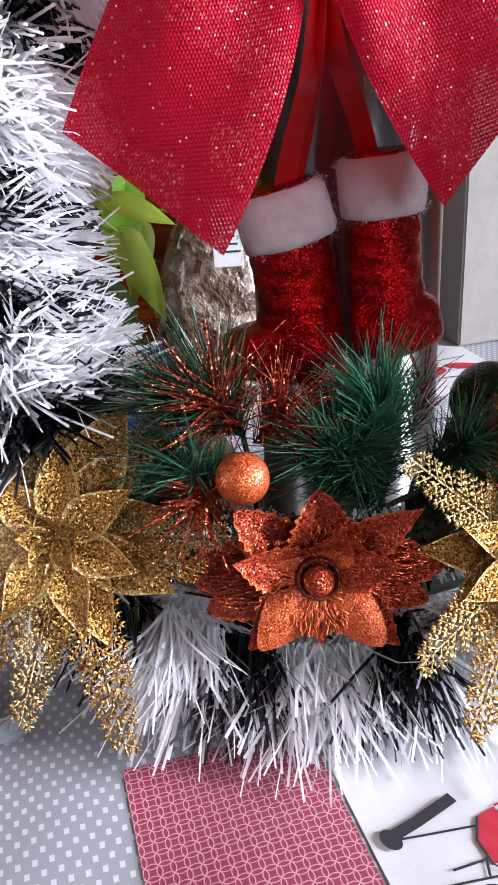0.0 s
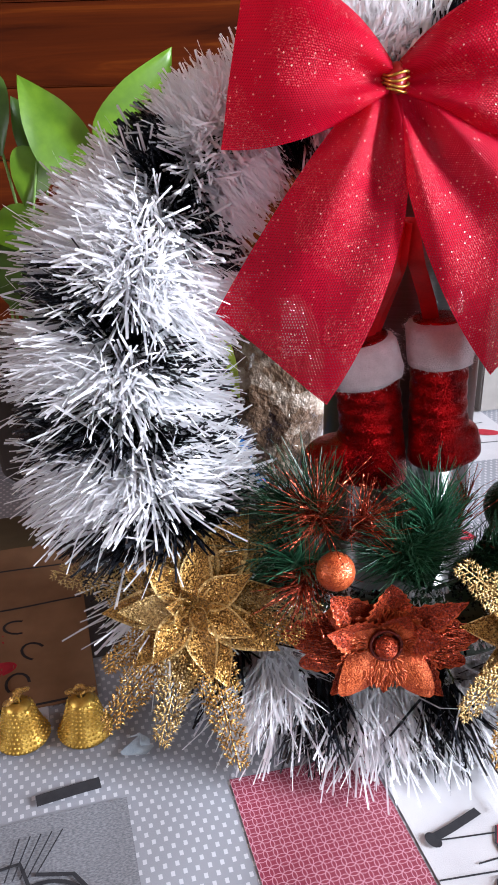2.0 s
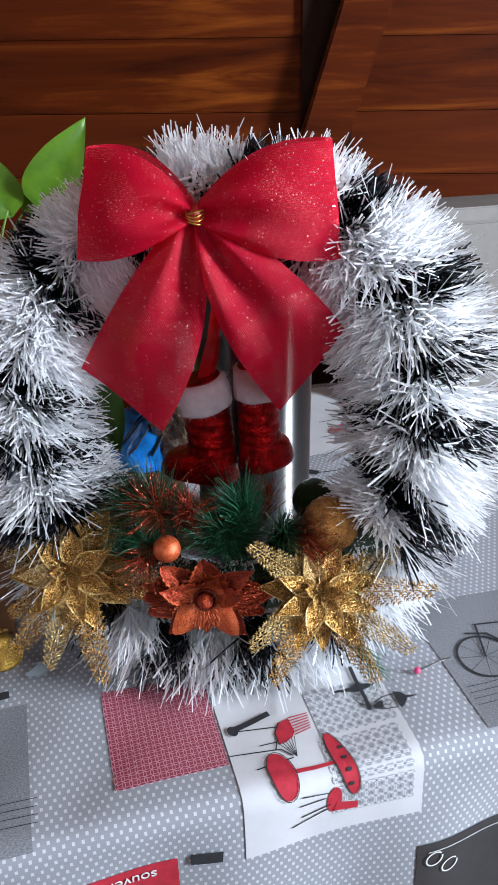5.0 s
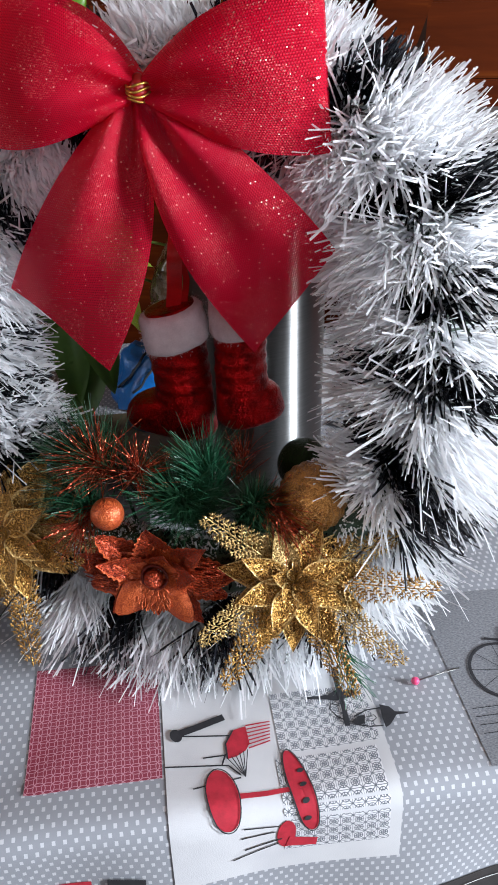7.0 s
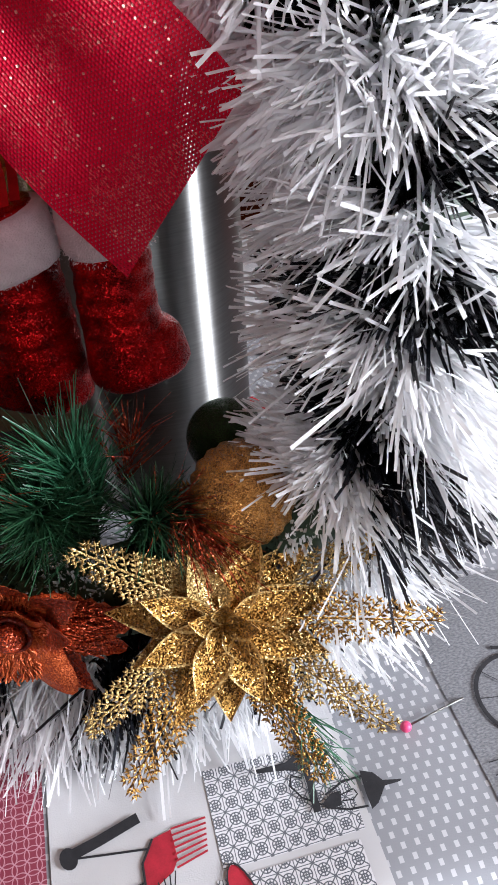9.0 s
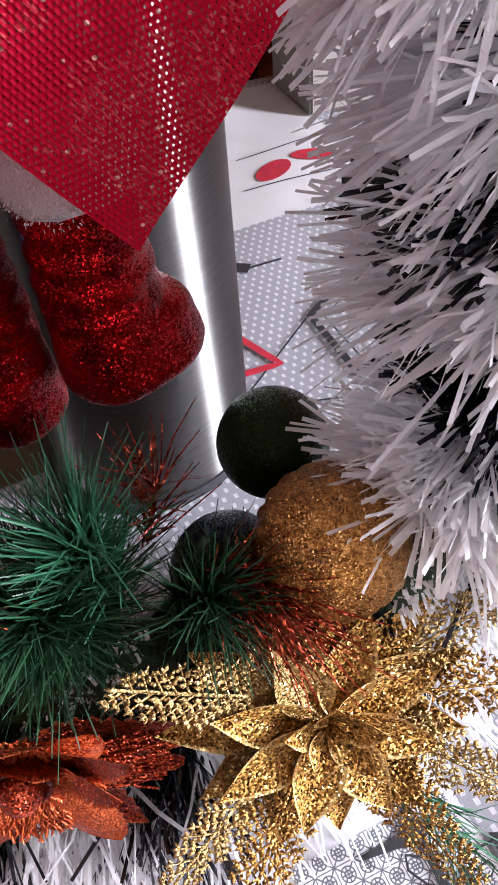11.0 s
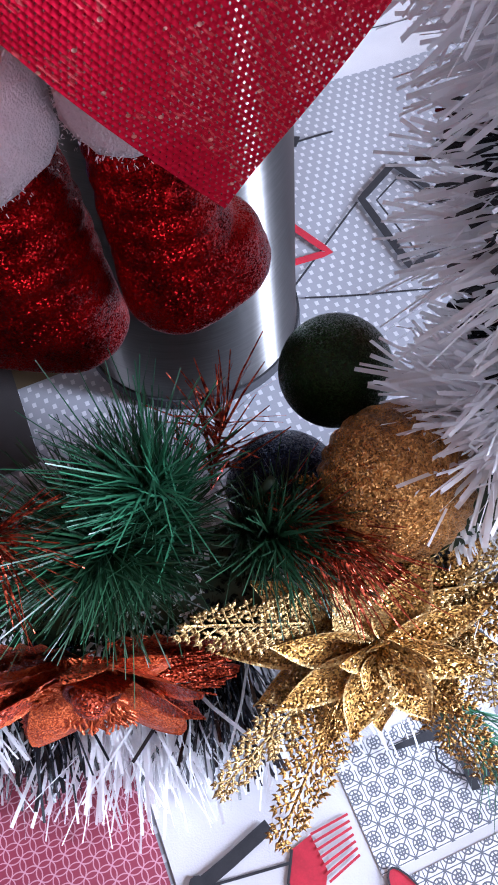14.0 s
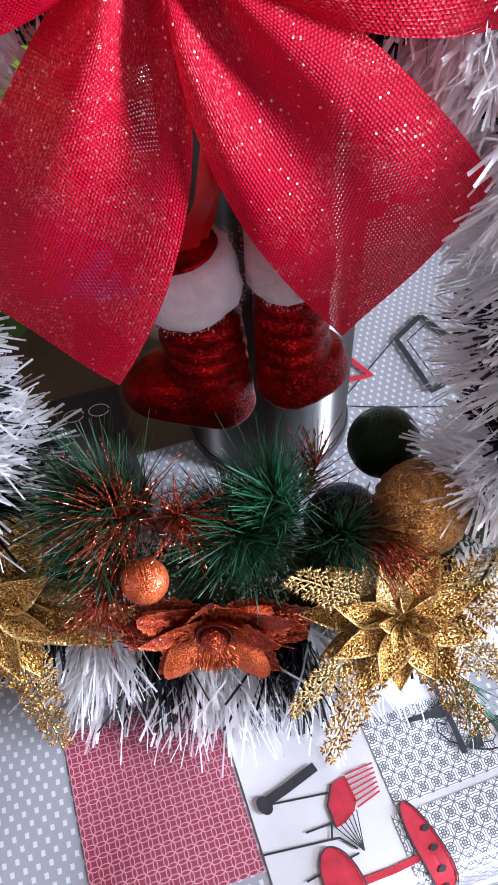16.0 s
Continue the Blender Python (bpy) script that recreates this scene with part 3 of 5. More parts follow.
table = thing("table", Matrix.Translation((0, 0, 0)), "wooden table under a printed cotton tablecloth", "table")
bm = bmesh.new()
box(bm, -0.66, FOLD_Q - 0.006, TABLE_Z - 0.032, 0.68, 0.855, TABLE_Z - 0.0035, 0.004)
bmesh.ops.rotate(bm, verts=bm.verts, cent=(0, 0, 0), matrix=Matrix.Rotation(TURN, 3, "Z"))
part("tabletop", bm, TABLE_WOOD, table)
for s, q in ((-0.6, 0.21), (0.62, 0.21), (-0.6, 0.80), (0.62, 0.80)):
    bm = bmesh.new()
    p = E1 * s + E2 * q
    box(bm, p.x - 0.03, p.y - 0.03, 0, p.x + 0.03, p.y + 0.03, TABLE_Z - 0.031, 0.004)
    part("leg", bm, TABLE_WOOD, table)

cloth = thing("tablecloth", Matrix.Identity(4), "printed patchwork cotton tablecloth folded over the table edge", "tablecloth")
cloth_patch("dotted_ground", -0.66, 0.68, -0.10, 0.865, CLOTH["dots"], cloth, 0.0, 0.010, "grey cotton with small white dashes")
L1 = 0.0007
cloth_patch("red_square", 0.024, 0.112, 0.181, 0.285, CLOTH["lattice"], cloth, L1, label="crimson square with a pale lattice print")
white_panel = cloth_patch("white_panel", 0.114, 0.262, 0.094, 0.345, CLOTH["white"], cloth, L1, label="white panel with red furniture print")
cloth_patch("grey_panel", -0.195, -0.038, 0.150, 0.290, CLOTH["denim"], cloth, L1, label="grey woven panel with a bicycle drawing")
cloth_patch("grey_panel", 0.324, 0.475, 0.157, 0.315, CLOTH["denim"], cloth, L1, label="grey woven panel with a bicycle drawing")
cloth_patch("red_banner", -0.075, 0.062, 0.02, 0.109, RED_PRINT, cloth, L1, label="red printed banner with white letters")
cloth_patch("black_panel", 0.260, 0.410, -0.08, 0.056, CLOTH["black"], cloth, L1, label="black panel with white scrolls")
cloth_patch("olive_panel", -0.16, 0.166, 0.476, 0.668, CLOTH["olive"], cloth, L1 * 0.6, label="plain olive brown woven panel")
cloth_patch("black_panel", -0.16, 0.113, 0.425, 0.551, CLOTH["black"], cloth, 0.0012, label="black panel with white scrolls")
cloth_patch("brown_panel", -0.160, -0.046, 0.382, 0.600, CLOTH["brown"], cloth, 0.0017, label="brown panel with dark printed lines")
for v in (0.384, 0.503, 0.560):
    cloth_line("drawn_line", [(-0.158, v), (-0.048, v + 0.002)], 0.0022, DARK, cloth, 0.0022)
for k in range(3):
    cloth_line("drawn_line", oval(-0.100 + 0.012 * (k % 2), 0.410 + 0.034 * k, 0.008, 0.011, 30 * k, 16)[:11], 0.0022, DARK, cloth, 0.0022)
cloth_patch("white_panel", 0.24, 0.48, 0.640, 0.850, CLOTH["white"], cloth, L1, label="white panel with red print")
cloth_patch("white_panel", -0.26, -0.08, 0.36, 0.47, CLOTH["white"], cloth, L1, label="white panel with red furniture print")
cloth_patch("tile_print", 0.190, 0.258, 0.188, 0.236, CLOTH["tiles"], white_panel, 0.0011, label="grey patterned tile print")
cloth_patch("tile_print", 0.186, 0.254, 0.113, 0.184, CLOTH["tiles"], white_panel, 0.0011, label="grey patterned tile print")

# red cafe furniture drawn on the white panel
cloth_disc("stool_seat", 0.149, 0.161, 0.0100, 0.0195, 8, RED_PRINT, white_panel, 0.0018)
cloth_disc("table_top", 0.199, 0.160, 0.0070, 0.0295, 10, RED_PRINT, white_panel, 0.0021)
cloth_line("table_stem", [(0.147, 0.160), (0.176, 0.160), (0.198, 0.1615)], 0.0034, RED_PRINT, white_panel, 0.0017)
cloth_shape("chair_seat", [(0.1610, 0.2100), (0.1700, 0.2120), (0.1710, 0.1980), (0.1680, 0.1930), (0.1610, 0.1890), (0.1550, 0.1880), (0.1550, 0.2000)], RED_PRINT, white_panel)
for k in range(7):
    f = k / 6
    a, b2 = Vector((0.1700, 0.2120)) , Vector((0.1700, 0.1940))
    c, d = Vector((0.1870, 0.2130)), Vector((0.1850, 0.1980))
    cloth_line("chair_back", [tuple(a.lerp(b2, f)), tuple(c.lerp(d, f))], 0.0010, RED_PRINT, white_panel, 0.0018)
for k in range(6):
    f = k / 5
    a, b2 = Vector((0.1550, 0.1880)), Vector((0.1690, 0.1930))
    cloth_line("shade_print", [tuple(a.lerp(b2, f)), (0.1650, 0.1730)], 0.0006, DARK, white_panel, 0.0019)
cloth_line("drawn_line", [(0.1240, 0.2110), (0.1580, 0.2060)], 0.0011, DARK, white_panel)
cloth_line("drawn_line", [(0.1390, 0.1910), (0.1540, 0.1910)], 0.0011, DARK, white_panel)
cloth_line("drawn_line", [(0.1140, 0.1880), (0.1550, 0.1830), (0.1620, 0.1750)], 0.0011, DARK, white_panel)
cloth_line("drawn_line", [(0.1310, 0.1690), (0.1620, 0.1730)], 0.0011, DARK, white_panel)
cloth_line("drawn_line", [(0.1540, 0.1920), (0.1510, 0.1840)], 0.0011, DARK, white_panel)
cloth_line("drawn_line", [(0.1610, 0.2100), (0.1550, 0.2000), (0.1550, 0.1880)], 0.0011, DARK, white_panel)
cloth_shape("chair_seat", oval(0.187, 0.129, 0.006, 0.013, -5), RED_PRINT, white_panel)
cloth_shape("chair_back", [(0.186, 0.117), (0.206, 0.115), (0.207, 0.122), (0.189, 0.126)], RED_PRINT, white_panel, 0.0016)
for a, b2 in (((0.160, 0.130), (0.182, 0.127)), ((0.158, 0.121), (0.180, 0.122)), ((0.160, 0.109), (0.184, 0.114)), ((0.152, 0.101), (0.182, 0.110))):
    cloth_line("drawn_line", [(a[0], a[1] + 0.011), (b2[0], b2[1] + 0.011)], 0.0011, DARK, white_panel)
for k in range(4):
    cloth_disc("drawn_mark", 0.2005, 0.143 + k * 0.010, 0.0024, 0.0015, 15, DARK, white_panel, 0.0026)

for o in (oval(0.149, 0.161, 0.0102, 0.0197, 8, 26), oval(0.199, 0.160, 0.0072, 0.0297, 10, 26)):
    cloth_line("outline_print", o + o[:1], 0.0008, DARK, white_panel, 0.0027)
# lamp silhouettes on the white panel's edge
cloth_shape("lamp_print", [(0.2420, 0.2040), (0.2480, 0.2080), (0.2530, 0.2080), (0.2510, 0.2010), (0.2460, 0.2010)], DARK, cloth, 0.0022)
cloth_shape("lamp_print", [(0.2650, 0.2150), (0.2710, 0.2120), (0.2740, 0.2070), (0.2830, 0.2050), (0.2820, 0.2040), (0.2740, 0.2040), (0.2680, 0.1970), (0.2640, 0.1950), (0.2640, 0.2040)], DARK, cloth, 0.0023)
cloth_line("lamp_print", [(0.2450, 0.2080), (0.2550, 0.2120), (0.2650, 0.2120)], 0.0011, DARK, cloth, 0.0022)
cloth_line("lamp_print", [(0.2440, 0.2020), (0.2540, 0.1980), (0.2630, 0.1970)], 0.0011, DARK, cloth, 0.0022)
cloth_line("lamp_print", [(0.2520, 0.2060), (0.2590, 0.2070), (0.2600, 0.2040), (0.2570, 0.2020), (0.2520, 0.2030)], 0.0007, DARK, cloth, 0.0022)
cloth_shape("lamp_print", [(0.2160, 0.2290), (0.2310, 0.2290), (0.2390, 0.2330), (0.2480, 0.2300), (0.2540, 0.2280), (0.2470, 0.2250), (0.2370, 0.2230), (0.2300, 0.2250), (0.2160, 0.2270)], DARK, cloth, 0.0024)
cloth_line("lamp_print", [(0.2410, 0.2530), (0.2400, 0.2340), (0.2400, 0.2160), (0.2390, 0.2010)], 0.0036, DARK, cloth, 0.0026)
cloth_line("lamp_print", [(0.2370, 0.2190), (0.2320, 0.2220), (0.2300, 0.2170), (0.2340, 0.2100), (0.2420, 0.2040)], 0.0010, DARK, cloth, 0.0022)
cloth_line("lamp_print", [(0.122, 0.212), (0.136, 0.2155), (0.156, 0.2215)], 0.0055, DARK, cloth, 0.0022)
cloth_shape("lamp_print", oval(0.1225, 0.2110, 0.004, 0.0055, 20, 14), DARK, cloth, 0.0024)


def wheel(s, v, r, parent):
    rim = oval(s, v, r, r, 0, 34)
    cloth_line("wheel_print", rim + rim[:1], 0.0024, DARK, parent, 0.0016)
    for k in range(9):
        a = 2 * math.pi * k / 9 + 0.2
        cloth_line("spoke_print", [(s, v), (s + r * math.cos(a), v + r * math.sin(a))], 0.0005, DARK, parent, 0.0018)


for ws, wv in ((-0.088, 0.221), (0.365, 0.232)):
    wheel(ws, wv, 0.0255, cloth)
    cloth_line("bicycle_print", [(ws, wv), (ws - 0.012 if ws < 0 else ws + 0.012, wv + 0.040), (ws - 0.06 if ws < 0 else ws + 0.06, wv + 0.034)], 0.0020, DARK, cloth, 0.0018)
    cloth_line("bicycle_print", [(ws - 0.004, wv + 0.031), (ws + 0.016, wv + 0.026), (ws + 0.026, wv + 0.010)], 0.0024, DARK, cloth, 0.0020)
    for k in range(5 if ws < 0 else 0):
        cloth_line("basket_print", [(ws - 0.02 + k * 0.004, wv + 0.030), (ws - 0.012 + k * 0.006, wv + 0.056)], 0.0008, DARK, cloth, 0.0020)
    for k in range(4):
        cloth_line("ground_print", [(max(ws - 0.075, -0.19 if ws < 0 else 0.328), wv - 0.030 - k * 0.007), (ws + 0.055, wv - 0.029 - k * 0.007)], 0.0006, DARK, cloth, 0.0018)

# plain dark printed bars
cloth_line("dark_bar_print", [(-0.090, 0.3005), (-0.052, 0.3040)], 0.0085, DARK, cloth, 0.0020)
cloth_line("dark_bar_print", [(0.072, 0.106), (0.096, 0.104)], 0.011, DARK, cloth, 0.0020)

# prints on the far part of the cloth
p = [to_cloth(*q) for q in ((0.118, 0.600), (0.149, 0.564), (0.120, 0.556), (0.118, 0.600))]
cloth_line("red_triangle_print", p, 0.0050, RED_PRINT, cloth, 0.0020)
p = [to_cloth(*q) for q in ((0.200, 0.635), (0.175, 0.606), (0.195, 0.544), (0.240, 0.575), (0.200, 0.635))]
cloth_line("diamond_print", p, 0.0050, DARK, cloth, 0.0020)
p = [to_cloth(*q) for q in ((0.203, 0.624), (0.184, 0.603), (0.200, 0.556), (0.230, 0.577), (0.203, 0.624))]
cloth_line("diamond_print", p, 0.0012, DARK, cloth, 0.0022)
cloth_line("drawn_line", [to_cloth(0.125, 0.540), to_cloth(0.172, 0.604)], 0.0013, DARK, cloth)
cloth_line("drawn_line", [to_cloth(0.130, 0.531), to_cloth(0.215, 0.527)], 0.0013, DARK, cloth)
cloth_shape("red_print", oval(*to_cloth(0.178, 0.792), 0.020, 0.011, 30, 16), RED_PRINT, cloth, 0.0017)
cloth_shape("red_print", oval(*to_cloth(0.215, 0.812), 0.020, 0.009, -20, 16), RED_PRINT, cloth, 0.0017)
cloth_line("drawn_line", [to_cloth(0.150, 0.765), to_cloth(0.24, 0.790)], 0.0014, DARK, cloth)
cloth_line("drawn_line", [to_cloth(0.150, 0.815), to_cloth(0.22, 0.842)], 0.0014, DARK, cloth)
cloth_line("dark_bar_print", [to_cloth(0.120, 0.672), to_cloth(0.142, 0.664)], 0.011, DARK, cloth)
cloth_line("dark_bar_print", [to_cloth(0.140, 0.664), to_cloth(0.166, 0.672)], 0.002, DARK, cloth)
wheel(*to_cloth(-0.075, 0.655), 0.030, cloth)
cloth_shape("red_print", oval(*to_cloth(-0.238, 0.375), 0.014, 0.008, 10, 14), RED_PRINT, cloth, 0.0017)
cloth_shape("red_print", oval(*to_cloth(-0.252, 0.410), 0.008, 0.012, 0, 14), RED_PRINT, cloth, 0.0017)
cloth_line("drawn_line", [to_cloth(-0.27, 0.440), to_cloth(-0.20, 0.448)], 0.002, DARK, cloth)
for k in range(2):
    rim = oval(0.075 + k * 0.02, 0.528, 0.008, 0.006, 0, 16)
    cloth_line("scroll_print", rim, 0.0009, PAPER, cloth, 0.0020)
for k in range(2):
    rim = oval(0.276 + k * 0.016, 0.038 - k * 0.014, 0.008, 0.007, 40, 16)
    cloth_line("scroll_print", rim, 0.0014, PAPER, cloth, 0.0020)
cloth_line("scroll_print", [(0.270, 0.047), (0.400, 0.047)], 0.0008, PAPER, cloth, 0.0020)

# the words on the red banner stand on their heads
font = bpy.data.curves.new("banner_words", "FONT")
font.body, font.size, font.align_x, font.extrude = "souvenir de p", 0.0137, "LEFT", 0.0002
pattern = bpy.data.objects.new("banner_words", font)
letters = bpy.data.meshes.new_from_object(pattern)
bpy.data.objects.remove(pattern)
for vert in letters.vertices:
    vert.co = cloth_at(0.046 - vert.co.x, 0.102 - vert.co.y, 0.0016 + vert.co.z)
link("banner_words", letters, PAPER, cloth)

# ---- steel canister ----
CYL = Vector((0.064, 0.524, TABLE_Z))
canister = thing("canister", Matrix.Translation(CYL + Vector((0, 0, 0.0015))), "tall brushed steel canister standing on the tablecloth", "canister")
prof = [(0.0, 0.0), (0.056, 0.0), (0.0590, 0.002), (0.0602, 0.006), (0.0602, 0.008), (0.0597, 0.010), (0.0597, 0.352), (0.0602, 0.356), (0.0585, 0.360), (0.0, 0.361)]
verts, n = [], 72
for r, z in prof:
    for k in range(n):
        a = 2 * math.pi * k / n
        verts.append((r * math.cos(a), r * math.sin(a), z))
body = sheet_of("body", verts, grid_faces(len(prof), n, close_v=True), STEEL, canister)
bm = bmesh.new()
bmesh.ops.create_cone(bm, cap_ends=True, segments=64, radius1=0.0622, radius2=0.0616, depth=0.006, matrix=Matrix.Translation((0, 0, 0.003)))
part("base_ring", bm, DARK, canister, "black rubber base ring")

# ---- wreath ----
LEAN = radians(17)
C = Vector((0.040, 0.380, 0.983))
UP, FRONT, RIGHT = Vector((0, math.sin(LEAN), math.cos(LEAN))), Vector((0, -math.cos(LEAN), math.sin(LEAN))), Vector((1, 0, 0))
RING, FLUFF = 0.166, 0.076
wreath = thing("wreath", Matrix.Identity(4), "round tinsel wreath in white and black leaning on a steel canister", "wreath")
pts = [C + (RIGHT * math.cos(a) + UP * math.sin(a)) * RING for a in (2 * math.pi * i / 64 for i in range(65))]
tube("core", pts, 0.022, WIRE, wreath, 10, "dark green padded ring")
rng = np.random.default_rng(7)
BANDS = np.radians([33, 11, -4, -26, -52, -78, -101, -122, -146, 193, 172, 142, 112, 84, 58])
BANDS = np.sort(BANDS % (2 * math.pi))
SLANT = {11: 3.0, 356: -3.0, 172: -9.0}


def tinsel(kind):
    """Bases and directions of the strands of one colour, wound in slanted bands round the ring."""
    if kind == "black":
        per = 1600
        mids, widths = BANDS, np.full(len(BANDS), radians(3.4))
    else:
        nxt = np.roll(BANDS, -1).copy()
        nxt[-1] += 2 * math.pi
        mids, widths = (BANDS + nxt) / 2, np.maximum((nxt - BANDS) / 2 - radians(4.4), radians(2.8))
        per = 0
    th, ph, pos = [], [], []
    for m, w in zip(mids, widths):
        k = per or int(2650 * (w / radians(7)))
        u = rng.uniform(-1, 1, k)
        p = rng.uniform(-math.pi, math.pi, k)
        slant = SLANT.get(round(math.degrees(m)), -5.0) if kind == "black" else -5.0
        th.append(m + w * u + radians(slant) * np.cos(p))
        ph.append(p)
        pos.append(u)
    th, ph, pos = np.concatenate(th), np.concatenate(ph), np.concatenate(pos)
    n = len(th)
    r, u, f = np.array(RIGHT), np.array(UP), np.array(FRONT)
    rad = np.cos(th)[:, None] * r + np.sin(th)[:, None] * u
    tan = -np.sin(th)[:, None] * r + np.cos(th)[:, None] * u
    out = np.cos(ph)[:, None] * rad + np.sin(ph)[:, None] * f
    base = np.array(C) + rad * RING + out * 0.017
    way = out + tan * ((pos * (0.05 if kind == "white" else 0.02)) + rng.normal(size=n) * 0.03)[:, None] + rng.normal(size=(n, 3)) * (0.17 if kind == "white" else 0.13)
    back = np.clip(-np.sin(ph), 0, 1)
    length = (FLUFF - 0.017) * rng.uniform(0.64, 1.13, n) * (1 - 0.45 * back)
    if kind == "black":
        length *= np.where((np.cos(ph) < 0.0) & (th % (2 * math.pi) < radians(48)), 0.40, 0.86)
    inner = np.clip(-np.cos(ph), 0, 1)
    length *= 1 - 0.10 * inner
    deg = np.degrees(th) % 360
    low = (deg > 218) & (deg < 322)
    length = np.where(low & (np.cos(ph) < 0.45), length * rng.uniform(0.06, 0.18, n), length)
    nest = (deg > 316) & (deg < 346) & (np.cos(ph) < 0.35)
    length = np.where(nest, length * rng.uniform(0.40, 0.72, n), length)
    hang = (deg > 212) & (deg < 328) & (np.cos(ph) >= 0.45)
    share = np.where(hang, np.clip(-np.sin(th), 0, 1), 0.0)
    base[:, 2] -= 0.036 * share
    base[:, 1] += 0.006 * share
    under = ((deg > 206) & (deg < 242)) | ((deg > 284) & (deg < 326))
    way = way + (np.where(under, 0.10, 0.85) * share)[:, None] * f
    base[:, 2] -= np.where(hang & under, 0.014, 0.0)
    base[:, 1] += np.where(hang & under, 0.014, 0.0)
    way[:, 2] = np.where(hang, np.minimum(way[:, 2], -0.12), way[:, 2])
    way = way + np.where(hang, 0.52, 0.0)[:, None] * rng.normal(size=(n, 3))
    way[:, 2] = np.where(hang, np.minimum(way[:, 2], -0.05), way[:, 2])
    length = np.where(hang, length * rng.uniform(0.66, 1.14, n), length)
    length = np.where((deg > 62) & (deg < 126), length * rng.uniform(0.60, 1.30, n), length)
    # the tinsel is crushed behind the bow and stands up only beside its knot
    length = length * np.interp(deg, [0, 28, 40, 62, 76, 88, 97, 106, 120, 146, 160, 360], [1, 1, 0.95, 0.72, 0.56, 0.46, 0.58, 0.46, 0.44, 0.76, 0.95, 1])
    return base, way, length


b0, w0_, l0 = tinsel("white")
strands("white_tinsel", b0, w0_, l0, rng.uniform(0.0010, 0.0021, len(b0)), 0.10, TINSEL_WHITE, wreath, rng, "shiny white film tinsel strands", TABLE_Z + 0.003, curl=0.26)
b0, w0_, l0 = tinsel("black")
strands("black_tinsel", b0, w0_, l0, rng.uniform(0.0012, 0.0022, len(b0)), 0.08, TINSEL_BLACK, wreath, rng, "glossy black film tinsel strands", TABLE_Z + 0.003, curl=0.15)

# ---- red bow ----
KNOT = Vector((0.028, 0.366, 1.137))
bow = thing("bow", Matrix.Identity(4), "large sparkling red mesh ribbon bow tied to the wreath", "bow")


def ease(u, k):
    return 1 - (1 - u) ** k


def bow_loop(name, top, bottom, mid_top, bulge):
    """A loop from the knot out to the edge between top and bottom and back again behind."""
    nu, nv = 40, 25
    verts, uvs = [], []
    top, bottom = Vector(top), Vector(bottom)
    for i in range(nu):
        a = i / (nu - 1)
        front = a <= 0.5
        u = a * 2 if front else 2 - a * 2
        for j in range(nv):
            w = j / (nv - 1)
            h = ease(u, 2.6 if w > 0.5 else 1.9)
            mid = KNOT.lerp((top + bottom) / 2, u)
            spread = (top - bottom) * (w - 0.5)
            p = mid + spread * (0.13 + 0.87 * h)
            if w > 0.5:
                p.z += mid_top * math.sin(math.pi * u) * (w - 0.5) * 2
            fold = 0.0075 * (1 - u) ** 1.4 * math.cos(w * 3.4 * math.pi + 0.6) * min(1, u * 5)
            depth = bulge * math.sin(math.pi * min(u * 0.92, 1)) ** 0.8 * (0.55 + 0.45 * math.sin(math.pi * w))
            if front:
                p.y += -depth + fold
            else:
                p.y += 0.012 + 0.45 * depth * 0.4 - fold * 0.5 - 0.010 * (u ** 8)
            p.y -= 0.003 * math.sin(w * 9 + u * 4)
            verts.append(p)
            uvs.append((a * 0.23, w * 0.078))
    return with_uv(sheet_of(name, verts, grid_faces(nu, nv), BOW, bow), uvs)


bow_loop("loop", (-0.050, 0.374, 1.184), (-0.063, 0.362, 1.107), 0.004, 0.026)
bow_loop("loop", (0.130, 0.386, 1.187), (0.139, 0.370, 1.105), 0.003, 0.026)


def quad_bezier(a, b2, c, t):
    return a * (1 - t) ** 2 + b2 * 2 * t * (1 - t) + c * t * t


def bow_tail(left, right, belly, seed):
    """A tail between two curved edges that start at the knot, pleated there and cut slanting at the end."""
    nu, nv = 34, 23
    verts, uvs = [], []
    left, right = [Vector(p) for p in left], [Vector(p) for p in right]
    for i in range(nu):
        u = i / (nu - 1)
        l, r = quad_bezier(*left, u), quad_bezier(*right, u)
        for j in range(nv):
            w = j / (nv - 1)
            p = l.lerp(r, w)
            fold = 0.011 * (1 - u) ** 1.6 * math.cos(w * 3.1 * math.pi + seed) * min(1, u * 7)
            p.y += -belly * math.sin(math.pi * u) * (0.4 + 0.6 * math.sin(math.pi * w)) + fold
            p.y += 0.0025 * math.sin(w * 5 + u * 6 + seed)
            verts.append(p)
            uvs.append((u * 0.165, w * 0.080))
    return with_uv(sheet_of("tail", verts, grid_faces(nu, nv), BOW, bow), uvs)


bow_tail([(0.016, 0.362, 1.134), (-0.018, 0.350, 1.108), (-0.067, 0.357, 1.020)], [(0.029, 0.362, 1.132), (0.052, 0.354, 1.062), (-0.004, 0.352, 0.968)], 0.012, 0.4)
bow_tail([(0.026, 0.360, 1.132), (0.034, 0.352, 1.055), (0.091, 0.360, 0.981)], [(0.040, 0.362, 1.133), (0.100, 0.352, 1.112), (0.141, 0.364, 1.050)], 0.012, 2.0)
bm = bmesh.new()
bmesh.ops.create_uvsphere(bm, u_segments=16, v_segments=10, radius=0.008, matrix=Matrix.Translation(KNOT + Vector((0, -0.002, 0))) @ Matrix.Diagonal((0.7, 0.8, 1.2, 1)))
part("knot", bm, SATIN_RED, bow, "pinched red knot", True)
